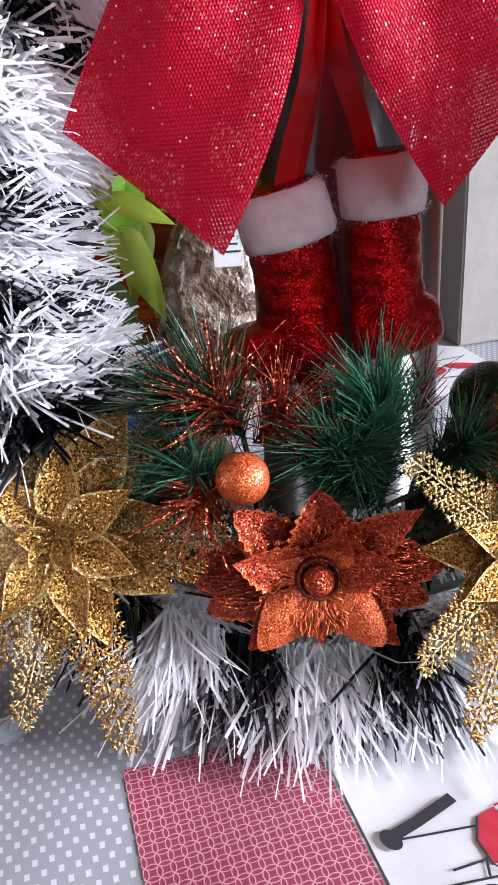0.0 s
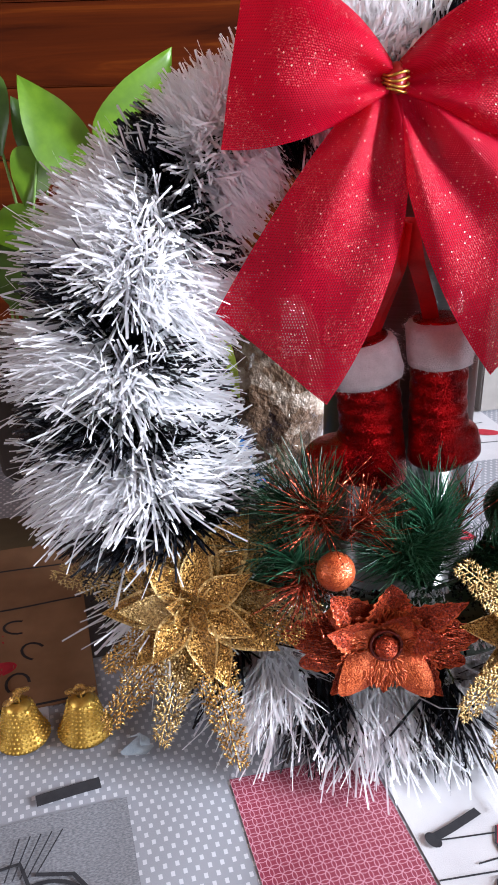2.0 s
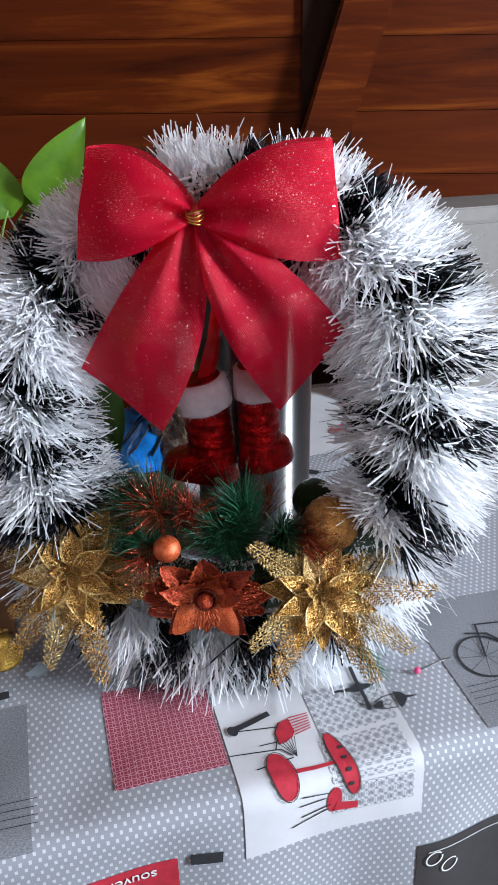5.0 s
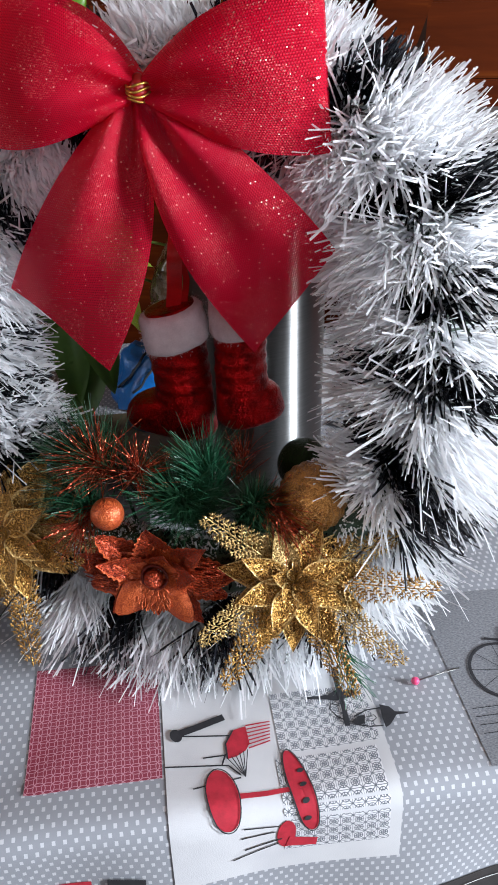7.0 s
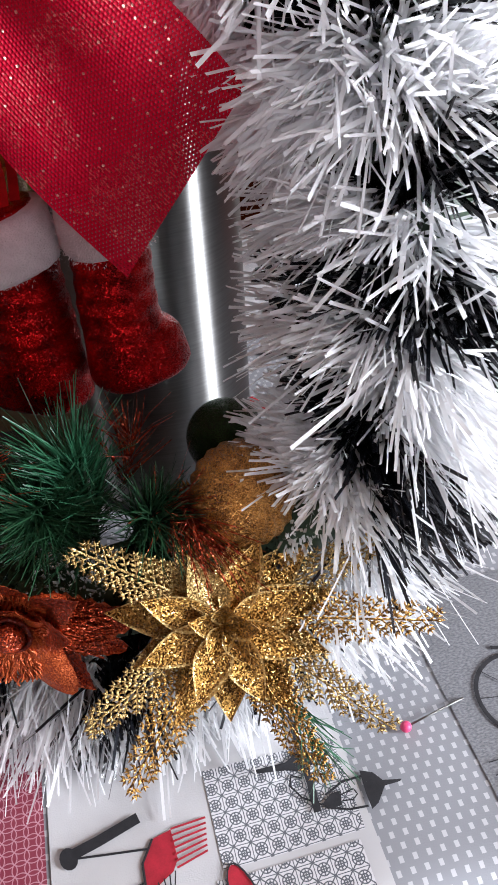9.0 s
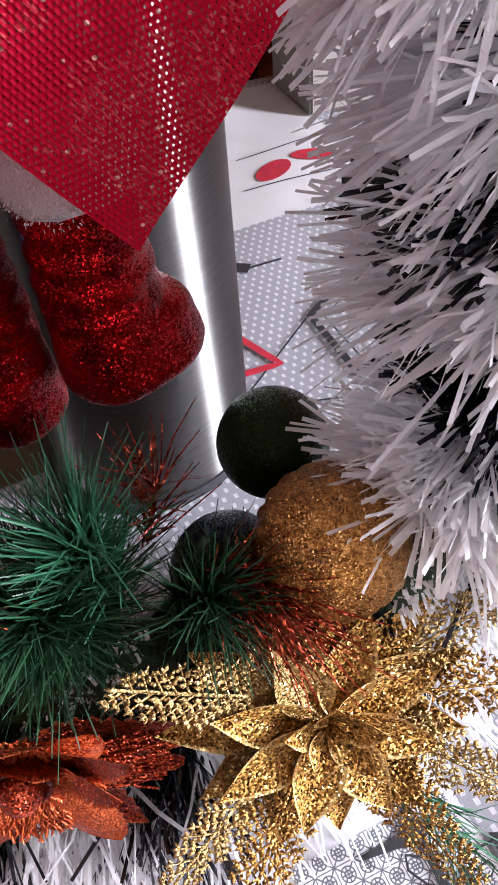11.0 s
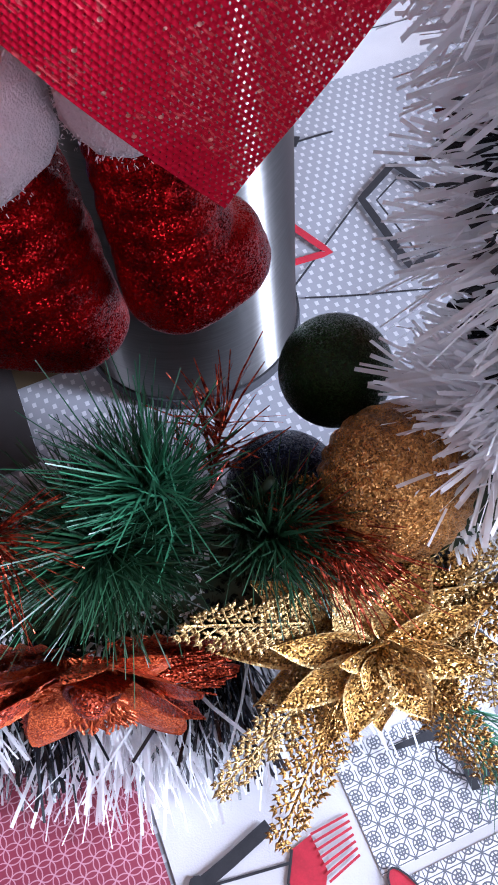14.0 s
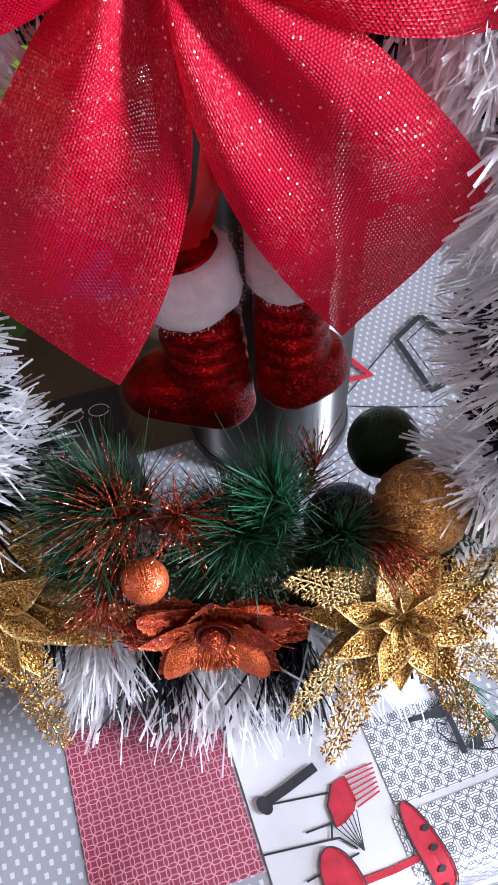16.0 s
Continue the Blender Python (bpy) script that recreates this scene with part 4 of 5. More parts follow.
for k in range(4):
    z = KNOT.z - 0.004 + k * 0.0026
    pts = [Vector((KNOT.x + 0.0066 * math.cos(a), KNOT.y - 0.002 + 0.0085 * math.sin(a), z + 0.001 * math.sin(a * 2 + k))) for a in (2 * math.pi * i / 16 for i in range(17))]
    tube("gold_wire", pts, 0.0007, GOLD_BEAD, bow, 5, "twisted gold wire")

# ---- hanging boots ----
boots = thing("boot_ornament", Matrix.Identity(4), "pair of small red glitter boots with white plush cuffs", "ornament")


def boot(sole, top, r0, r1, toe, reach, height):
    """Stacked outlines from the flat sole up the shaft; below the ankle they run out towards the toe."""
    sole, top, toe = Vector(sole), Vector(top), Vector(toe).normalized()
    nz, n, tall = 46, 40, (Vector(top) - Vector(sole)).length
    verts = []
    for i in range(nz):
        f = (i / (nz - 1)) ** 1.15
        z = f * tall
        c = sole.lerp(top, f)
        edge = math.sqrt(max(0.0, 1 - (1 - min(1, z / 0.006)) ** 2)) * 0.16 + 0.84
        r = (r0 + (r1 - r0) * f) * edge
        k = z / height
        ext = reach * math.sqrt(max(0.0, 1 - k ** 2.6)) if k < 1 else 0.0
        ext = (ext + reach * 0.10 * max(0.0, 1 - abs(k - 1.0) / 0.45)) * edge
        rib = 0.020 * math.sin(2 * math.pi * z / 0.0098) * min(1.0, max(0.0, (k - 0.7) * 2))
        for q in range(n):
            a = 2 * math.pi * q / n
            d = Vector((math.cos(a), math.sin(a), 0))
            front = d.dot(toe)
            t = min(1.0, max(0.0, (front + 0.25) / 0.85))
            t = t * t * (3 - 2 * t)
            lump = 1 + rib + 0.030 * noise.noise(c * 70 + d * 1.6) + 0.018 * noise.noise(c * 190 + d * 4)
            side = d - toe * front
            p = c + (side * (1 - 0.10 * t * min(1, ext / reach)) + toe * front) * (r * lump) + toe * (ext * t)
            p.z += 0.0035 * t * (1 - min(1, k)) * (ext / reach)
            verts.append(p)
    faces = grid_faces(nz, n, close_v=True) + [tuple(range(n))[::-1], tuple(range((nz - 1) * n, nz * n))]
    return sheet_of("boot", verts, faces, RED_GLITTER, boots)


def cuff(top, down, r, seed):
    """A plush band round the boot's mouth."""
    top, down = Vector(top), Vector(down)
    v, f = loft([top.lerp(down, k) for k in (-0.04, 0.0, 0.12, 0.35, 0.6, 0.85, 0.97, 1.0)],
                [r * k for k in (0.80, 0.98, 1.06, 1.08, 1.08, 1.07, 1.03, 0.92)], 26, 1.0,
                wob=lambda i, a: 1 + 0.03 * math.sin(5 * a + i + seed) + 0.02 * math.sin(11 * a - 2 * i))
    c = sheet_of("cuff", v, f, FUR, boots, "white plush cuff")
    axis_up = (top - down).normalized()
    v2, f2 = loft([top + axis_up * k for k in (0.0004, 0.0020, 0.0024)], [r * k for k in (0.84, 0.82, 0.70)], 26, 1.0)
    sheet_of("lining", v2, f2, RED_GLITTER, boots, "dark red lining in the boot's mouth")
    g = np.random.default_rng(seed)
    idx = g.integers(26, len(v) - 26, 1500)
    base = np.array([tuple(v[i]) for i in idx]) + g.normal(size=(1500, 3)) * 0.0012
    axis = np.array((top + down) / 2)
    way = base - axis + g.normal(size=(1500, 3)) * 0.012
    strands("plush", base - 0.0, way, g.uniform(0.0005, 0.0013, 1500), np.full(1500, 0.00035), 0.2, FUR, c, g)


boot((0.0340, 0.4060, 0.8925), (0.0245, 0.4130, 0.9700), 0.0205, 0.0215, (-1.0, 0.10, 0), 0.0300, 0.0275)
cuff((0.0205, 0.4170, 0.9860), (0.0262, 0.4120, 0.9610), 0.0222, 3)
boot((0.0735, 0.4070, 0.9040), (0.0715, 0.4150, 0.9830), 0.0190, 0.0185, (0.93, 0.36, 0), 0.0130, 0.0280)
cuff((0.0700, 0.4180, 0.9990), (0.0722, 0.4130, 0.9720), 0.0196, 5)


def ribbon(pts, width, material, parent, name="ribbon", turn=0.0):
    verts = []
    n = 18
    for i in range(n):
        t = i / (n - 1)
        k = t * (len(pts) - 1)
        a = min(int(k), len(pts) - 2)
        p = Vector(pts[a]).lerp(Vector(pts[a + 1]), k - a)
        ang = turn * t
        w = Vector((math.cos(ang), math.sin(ang), 0)) * width / 2
        verts += [p - w, p + w]
    return sheet_of(name, verts, grid_faces(n, 2), material, parent)


ribbon([(0.022, 0.418, 0.978), (0.028, 0.408, 1.005), (0.036, 0.384, 1.035), (0.040, 0.382, 1.065)], 0.0105, SATIN_RED, boots, turn=0.9)
ribbon([(0.028, 0.424, 0.978), (0.036, 0.412, 1.01), (0.040, 0.384, 1.04), (0.042, 0.382, 1.065)], 0.0050, SATIN_RED, boots, turn=-0.7)
ribbon([(0.068, 0.420, 0.990), (0.060, 0.408, 1.015), (0.048, 0.386, 1.042), (0.042, 0.382, 1.068)], 0.0105, SATIN_RED, boots, turn=-0.6)

# ---- flowers ----
def petal_mesh(length, width, curl, cup, rough=0.0, teeth=0, seed=0, pointed=1.0):
    """A petal along +x, its face towards +z."""
    g = random.Random(seed)
    nu, nv = 19, 11
    verts, uvs = [], []
    for i in range(nu):
        u = i / (nu - 1)
        prof = math.sin(math.pi * min(1, u * 0.97 + 0.02) ** (0.78 if pointed else 0.6)) ** (1.1 if pointed else 0.6)
        for j in range(nv):
            w = j / (nv - 1) * 2 - 1
            tooth = 1 + (0.09 * (1 if i % 2 else -1) if teeth and abs(w) > 0.9 else 0)
            x = length * u
            y = width / 2 * prof * w * tooth
            z = -curl * length * u * u + cup * width * (abs(w) ** 1.5) * prof - 0.08 * width * (1 - abs(w)) ** 2 * prof + rough * g.uniform(-1, 1)
            z += 0.035 * width * math.sin(6 * u + seed) * w + (0.0005 if abs(w) > 0.95 else 0.0)
            z += 0.010 * width * math.sin(26 * u - 5 * abs(w)) * (1 - abs(w))
            verts.append((x, y, z))
            uvs.append((u, abs(w)))
    me = bpy.data.meshes.new("petal")
    me.from_pydata(verts, [], grid_faces(nu, nv))
    map_uv(me, uvs)
    return me


def place_part(name, me, material, parent, m, label=""):
    ob = link(name, me, material, parent, label, True) if not me.materials else tagged(new(name, me), label)
    ob.parent = parent
    ob.matrix_basis = m
    return ob


def spray(length, seed):
    """A fern sprig along +x in its plane: a stem with side twigs carrying small glittered buds."""
    g = random.Random(seed)
    verts, faces = [], []

    def bar(a, b2, r):
        a, b2 = Vector(a), Vector(b2)
        t = (b2 - a).normalized()
        s = t.orthogonal().normalized()
        q = t.cross(s)
        o = len(verts)
        for p, rr in ((a, r), (b2, r * 0.7)):
            for k in range(3):
                an = 2 * math.pi * k / 3
                verts.append(p + (s * math.cos(an) + q * math.sin(an)) * rr)
        for k in range(3):
            faces.append((o + k, o + (k + 1) % 3, o + 3 + (k + 1) % 3, o + 3 + k))

    def bud(p, d, r):
        p, d = Vector(p), Vector(d).normalized()
        s = d.orthogonal().normalized()
        q = d.cross(s)
        o = len(verts)
        verts.extend([p - d * r * 0.9, p + s * r * 0.62, p + q * r * 0.62, p - s * r * 0.62, p - q * r * 0.62, p + d * r * 1.7])
        for k in range(4):
            a, b3 = o + 1 + k, o + 1 + (k + 1) % 4
            faces.append((o, b3, a))
            faces.append((a, b3, o + 5))
    bar((0, 0, 0), (length, 0, 0.004), 0.0008)
    n = 13
    for i in range(n):
        f = 0.16 + 0.78 * i / (n - 1)
        tw = length * (0.19 * (1 - f) ** 0.8) + 0.0030
        for sgn in (-1, 1):
            a = radians(g.uniform(40, 54)) * sgn
            d = Vector((math.cos(a), math.sin(a), g.uniform(-0.12, 0.16)))
            b0_ = Vector((length * (f + 0.02 * sgn), 0, 0.004 * f))
            bar(b0_, b0_ + d * tw, 0.0005)
            m = max(2, int(tw / 0.0023))
            for k in range(1, m + 1):
                p = b0_ + d * (tw * k / m)
                size = g.uniform(0.0013, 0.0018) * (1.15 - 0.4 * k / m)
                for s2 in (-1, 1):
                    dd = Vector((math.cos(a + s2 * 0.80), math.sin(a + s2 * 0.80), g.uniform(-0.2, 0.3)))
                    bud(p + dd * 0.0014, dd, size)
            bud(b0_ + d * (tw + 0.001), d, 0.0013)
    bud((length, 0, 0.004), (1, 0, 0), 0.0018)
    me = bpy.data.meshes.new("sprig")
    me.from_pydata([tuple(v) for v in verts], [], faces)
    return me


def facing(centre, normal, spin=0):
    """A pose with +z along the normal and +x to the right."""
    z = Vector(normal).normalized()
    x = (Vector((1, 0, 0)) - z * z.x).normalized()
    y = z.cross(x)
    m = Matrix((x, y, z)).transposed().to_4x4()
    m.translation = Vector(centre)
    return m @ Matrix.Rotation(radians(spin), 4, "Z")


def petal_pose(angle, tilt, out=0.004, lift=0.0, roll=0):
    return Matrix.Rotation(radians(angle), 4, "Z") @ Matrix.Translation((out, 0, lift)) @ Matrix.Rotation(radians(-tilt), 4, "Y") @ Matrix.Rotation(radians(roll), 4, "X")


def gold_flower(centre, normal, outer, inner, sprigs, label, seed):
    fl = thing("poinsettia", facing(centre, normal), label, "artificial flower", "gold flowers on the wreath")
    g = random.Random(seed)
    for k, (ang, ln, wd) in enumerate(outer):
        me = petal_mesh(ln * 0.88, wd * 1.12, g.uniform(0.0, 0.14), g.uniform(0.03, 0.10), 0.00008, seed=seed + k)
        place_part("petal", me, GOLD, fl, petal_pose(ang + g.uniform(-4, 4), g.uniform(3, 10), 0.003, -0.004, g.uniform(-7, 7)))
    for k, (ang, ln, wd) in enumerate(inner):
        me = petal_mesh(ln * 0.82, wd * 1.06, g.uniform(0.05, 0.20), g.uniform(0.05, 0.12), 0.00008, seed=seed + 20 + k)
        place_part("petal", me, GOLD_PALE if k == 3 else GOLD, fl, petal_pose(ang, g.uniform(13, 20), 0.003, 0.003, g.uniform(-6, 6)))
    for k in range(5):
        me = petal_mesh(g.uniform(0.016, 0.023), 0.012, 0.0, 0.12, 0.0, seed=seed + 40 + k)
        place_part("small_petal", me, GOLD, fl, petal_pose(k * 72 + 25 + g.uniform(-15, 15), g.uniform(30, 44), 0.001, 0.005))
    for k in range(9):
        a, t = g.uniform(0, 6.28), g.uniform(0.1, 0.45)
        d = Vector((math.cos(a) * t, math.sin(a) * t, 1)).normalized()
        tube("stamen", [Vector((0, 0, 0)), d * 0.008, d * g.uniform(0.011, 0.017) + Vector((0.001, 0, 0))], 0.0006, GOLD, fl, 5)
    for k, (ang, ln, tilt) in enumerate(sprigs):
        place_part("sprig", spray(ln, seed + 60 + k), GOLD_PALE if k % 2 == 0 else GOLD, fl, petal_pose(ang, tilt, 0.004, -0.006, g.uniform(-15, 15)), "fern-like glittered sprig")
    return fl


gold_flower((0.126, 0.304, 0.842), (0.08, -0.86, 0.50),
            [(k * 32.7 + 12, 0.053 + 0.005 * (k % 2), 0.0195) for k in range(11)],
            [(k * 45 - 20, 0.042 + 0.003 * (k % 3), 0.0165) for k in range(8)],
            [(146, 0.076, 22), (104, 0.058, -6), (28, 0.070, 4), (2, 0.090, 8), (-32, 0.084, 8), (-122, 0.080, 18), (-146, 0.072, 16), (-58, 0.080, 10)],
            "gold glitter poinsettia with pale fern sprigs, in sidelight", 11)
gold_flower((-0.082, 0.308, 0.858), (-0.08, -0.90, 0.42),
            [(k * 36 + 8, 0.056 + 0.005 * (k % 2), 0.0225) for k in range(10)] + [(58, 0.074, 0.028)],
            [(k * 51.4 + 30, 0.046 + 0.004 * (k % 2), 0.0185) for k in range(7)],
            [(0, 0.070, 6), (-14, 0.062, 10), (168, 0.084, 0), (-126, 0.086, 4), (-104, 0.078, 6), (-74, 0.092, 4), (46, 0.070, 2), (-146, 0.062, 2)],
            "dull gold glitter poinsettia with fern sprigs beside hanging bells", 29)


def lace_petal(length, width, seed):
    """A petal of many fine wavy threads, fanned from its root."""
    g = random.Random(seed)
    verts, faces = [], []
    for k in range(22):
        w = -1 + 2 * k / 21
        o = len(verts)
        ln = length * (0.75 + 0.25 * math.cos(w * 1.3)) * g.uniform(0.9, 1.06)
        ph = g.uniform(0, 6)
        for i in range(7):
            u = i / 6
            x = ln * u
            y = width / 2 * w * math.sin(min(1, u * 1.15) * math.pi / 2) + 0.0012 * math.sin(u * 12 + ph)
            z = -0.10 * length * u * u + 0.0012 * math.sin(u * 9 + ph * 2) + 0.05 * width * w * w
            r = 0.0008 * (1.2 - 0.6 * u)
            verts += [(x, y - r, z), (x, y, z + r * 1.3), (x, y + r, z)]
        for i in range(6):
            for c in range(3):
                a, b2 = o + i * 3 + c, o + i * 3 + (c + 1) % 3
                faces.append((a, b2, b2 + 3, a + 3))
    me = bpy.data.meshes.new("lace")
    me.from_pydata(verts, [], faces)
    return me


copper = thing("poinsettia", facing((0.030, 0.302, 0.838), (0.0, -0.97, 0.22)), "copper-orange glitter flower with lacy petals and a round centre", "artificial flower")
for k, (ang, ln, wd, tilt) in enumerate([(88, 0.048, 0.026, 38), (42, 0.060, 0.019, 36), (-44, 0.044, 0.025, 14), (-134, 0.042, 0.025, 14), (132, 0.054, 0.024, 36), (158, 0.044, 0.022, 42), (-90, 0.030, 0.016, 8), (18, 0.040, 0.020, 44), (66, 0.034, 0.018, 50)]):
    place_part("petal", petal_mesh(ln, wd * 1.12, 0.06, 0.06, 0.0, 1, 300 + k, 0.0 if k in (0, 4) else 1.0), COPPER, copper, petal_pose(ang, tilt, 0.004, -0.004, (-1) ** k * 9), "saw-edged petal")
for k, (ang, ln, wd) in enumerate([(2, 0.054, 0.028), (-18, 0.048, 0.022), (-182, 0.058, 0.032), (-160, 0.050, 0.026)]):
    place_part("petal", petal_mesh(ln * 0.96, wd * 1.10, 0.10, 0.04, 0.0, 1, 330 + k, 0.0), COPPER, copper, petal_pose(ang, 6, 0.005, -0.006))
    if k % 2 == 0:
        place_part("lace_petal", lace_petal(ln * 0.78, wd * 0.95, 500 + k), COPPER, copper, petal_pose(ang, 12, 0.005, -0.001), "cut lacy petal")
for k, (ang, ln, wd) in enumerate([(40, 0.031, 0.019), (-48, 0.033, 0.021), (-132, 0.033, 0.021), (146, 0.034, 0.020)]):
    place_part("inner_petal", petal_mesh(ln * 0.95, wd * 1.1, 0.36, -0.22, 0.0, 0, 400 + k, 0.0), COPPER_SATIN, copper, petal_pose(ang, 30, 0.007, 0.004), "smooth domed petal")
for k, ang in enumerate((92, 66, 0, 180, -70, -92, -110)):
    place_part("lace_petal", lace_petal(0.021, 0.011, 560 + k), COPPER_SATIN, copper, petal_pose(ang, 26, 0.006, 0.001))
bm = bmesh.new()
bmesh.ops.create_uvsphere(bm, u_segments=20, v_segments=12, radius=0.0068, matrix=Matrix.Translation((0, 0, 0.008)))
part("centre_ball", bm, COPPER, copper, "", True)
# red-brown collar, coloured darker to hold the ring of shade round the ball
pts = [Vector((0.0088 * math.cos(a), 0.0088 * math.sin(a), 0.0060)) for a in (2 * math.pi * i / 24 for i in range(25))]
tube("centre_ring", pts, 0.0011, COPPER_RING, copper, 8, "dark red collar with the shade round the ball in its colour")


# ---- baubles ----
def bauble(name, centre, r, material, label, ridges=0):
    ob = thing(name, Matrix.Translation(centre), label, "bauble", "baubles in the wreath" if r > 0.015 else "")
    verts = []
    nu, nv = 90, 30
    for i in range(nu):
        a = 2 * math.pi * i / nu
        for j in range(nv):
            p = math.pi * (j + 0.002) / (nv - 1 + 0.004)
            rr = r * (1 + (0.028 * math.sin(ridges * a + 1.5 * math.sin(3 * p)) * math.sin(p) if ridges else 0))
            verts.append((rr * math.sin(p) * math.cos(a), rr * math.sin(p) * math.sin(a), rr * math.cos(p)))
    sheet_of("ball", verts, grid_faces(nu, nv, close_u=True), material, ob)
    bm = bmesh.new()
    bmesh.ops.create_cone(bm, cap_ends=True, segments=16, radius1=r * 0.17, radius2=r * 0.15, depth=r * 0.22, matrix=Matrix.Translation((0, 0, r * 1.06)))
    part("cap", bm, GOLD_BEAD, ob, "small gold cap")
    return ob


b = bauble("bauble", (0.1340, 0.338, 0.888), 0.0240, GOLD_BROWN, "ribbed gold glitter bauble nested above the gold flower", 22)
b.rotation_euler = (radians(-130), radians(10), radians(20))
b = bauble("bauble", (0.1225, 0.386, 0.8815), 0.0198, GREEN_GLITTER, "dark green glitter bauble behind the gold one")
b.rotation_euler = (radians(-130), 0, radians(-30))
b = bauble("bauble", (0.102, 0.366, 0.836), 0.0225, BLUE_GLITTER, "dark blue glitter bauble deep among the needles")
b.rotation_euler = (radians(-130), 0, radians(30))
b = bauble("bauble", (0.0, 0.302, 0.886), 0.0112, COPPER_SATIN, "small copper glitter ball above the copper flower")
b.rotation_euler = (radians(-130), 0, 0)

# ---- pine twigs ----
def pine(base, way, count, length, spread, material, parent, seed, stem=0.03, width=0.0007, label=""):
    """A brush of needles along a short twig."""
    g = np.random.default_rng(seed)
    base, way = np.array(base, float), np.array(way, float)
    way /= np.linalg.norm(way)
    f = g.random(count) ** 0.8
    start = base + way * (stem * f)[:, None]
    rnd = g.normal(size=(count, 3))
    rnd -= (rnd @ way)[:, None] * way
    rnd /= np.linalg.norm(rnd, axis=1)[:, None]
    d = way + rnd * (spread * (0.5 + g.random(count)))[:, None]
    return strands("needles", start, d, length * g.uniform(0.65, 1.1, count), np.full(count, width), 0.06, material, parent, g, label, taper=0.35)


def twig(parts, stem_from, stem_to, label):
    ob = thing("pine_twig", Matrix.Identity(4), label, "pine twig", "pine twigs in the wreath")
    tube("stem", [Vector(stem_from), (Vector(stem_from) + Vector(stem_to)) / 2 + Vector((0.002, -0.002, 0)), Vector(stem_to)], 0.0014, WIRE, ob)
    for p in parts:
        pine(*p[:6], ob, p[6], width=0.0010 if p[5] is NEEDLE_COPPER else 0.0009)
    return ob


twig([((0.066, 0.338, 0.874), (-0.20, 0.00, 1.0), 420, 0.040, 0.66, NEEDLE, 1), ((0.062, 0.334, 0.870), (-0.75, -0.20, 0.45), 220, 0.038, 0.6, NEEDLE, 2),
      ((0.056, 0.342, 0.846), (-0.1, -0.15, 0.9), 640, 0.040, 0.95, NEEDLE_DARK, 3)], (0.058, 0.345, 0.825), (0.067, 0.334, 0.905), "bright green artificial pine brush")
twig([((0.0, 0.338, 0.888), (-0.45, -0.25, 0.75), 420, 0.044, 0.85, NEEDLE_DARK, 4), ((-0.006, 0.335, 0.893), (-0.75, -0.1, 0.55), 220, 0.042, 0.5, NEEDLE_DARK, 5),
      ((-0.002, 0.334, 0.892), (-0.25, -0.55, 0.75), 150, 0.040, 0.85, NEEDLE_COPPER, 6), ((0.004, 0.336, 0.886), (0.45, -0.4, 0.7), 130, 0.036, 0.6, NEEDLE_COPPER, 7),
      ((-0.010, 0.322, 0.880), (-0.3, -0.8, -0.1), 110, 0.030, 0.8, NEEDLE_COPPER, 17)],
     (0.004, 0.348, 0.840), (-0.004, 0.334, 0.910), "green pine brush mixed with copper tinsel needles")
twig([((0.088, 0.342, 0.880), (0.75, -0.45, 0.10), 380, 0.036, 0.7, NEEDLE_COPPER, 8), ((0.080, 0.338, 0.868), (0.4, -0.35, 0.5), 240, 0.032, 0.7, NEEDLE_DARK, 9),
      ((0.076, 0.350, 0.876), (0.25, 0.20, 0.9), 60, 0.030, 0.8, NEEDLE_COPPER, 10)], (0.070, 0.348, 0.835), (0.096, 0.338, 0.898), "dark pine brush full of copper tinsel needles")
twig([((-0.014, 0.334, 0.868), (-0.6, -0.15, 0.5), 260, 0.038, 0.85, NEEDLE_DARK, 11), ((-0.012, 0.330, 0.862), (-0.3, -0.5, 0.7), 160, 0.036, 0.8, NEEDLE, 12)],
     (0.000, 0.345, 0.835), (-0.03, 0.332, 0.872), "dark green pine brush beneath the copper ball")
twig([((0.040, 0.335, 0.860), (0.1, -0.2, 0.8), 800, 0.040, 1.0, NEEDLE_DARK, 13), ((0.085, 0.332, 0.852), (0.4, -0.05, 0.6), 460, 0.030, 0.9, NEEDLE_DARK, 14)],
     (0.03, 0.35, 0.83), (0.085, 0.335, 0.862), "dark green pine brush behind the copper flower")
twig([((0.150, 0.296, 0.806), (0.5, -0.6, -0.45), 70, 0.028, 0.6, NEEDLE, 15)],
     (0.13, 0.31, 0.82), (0.152, 0.284, 0.798), "green pine needles beneath the gold flower")

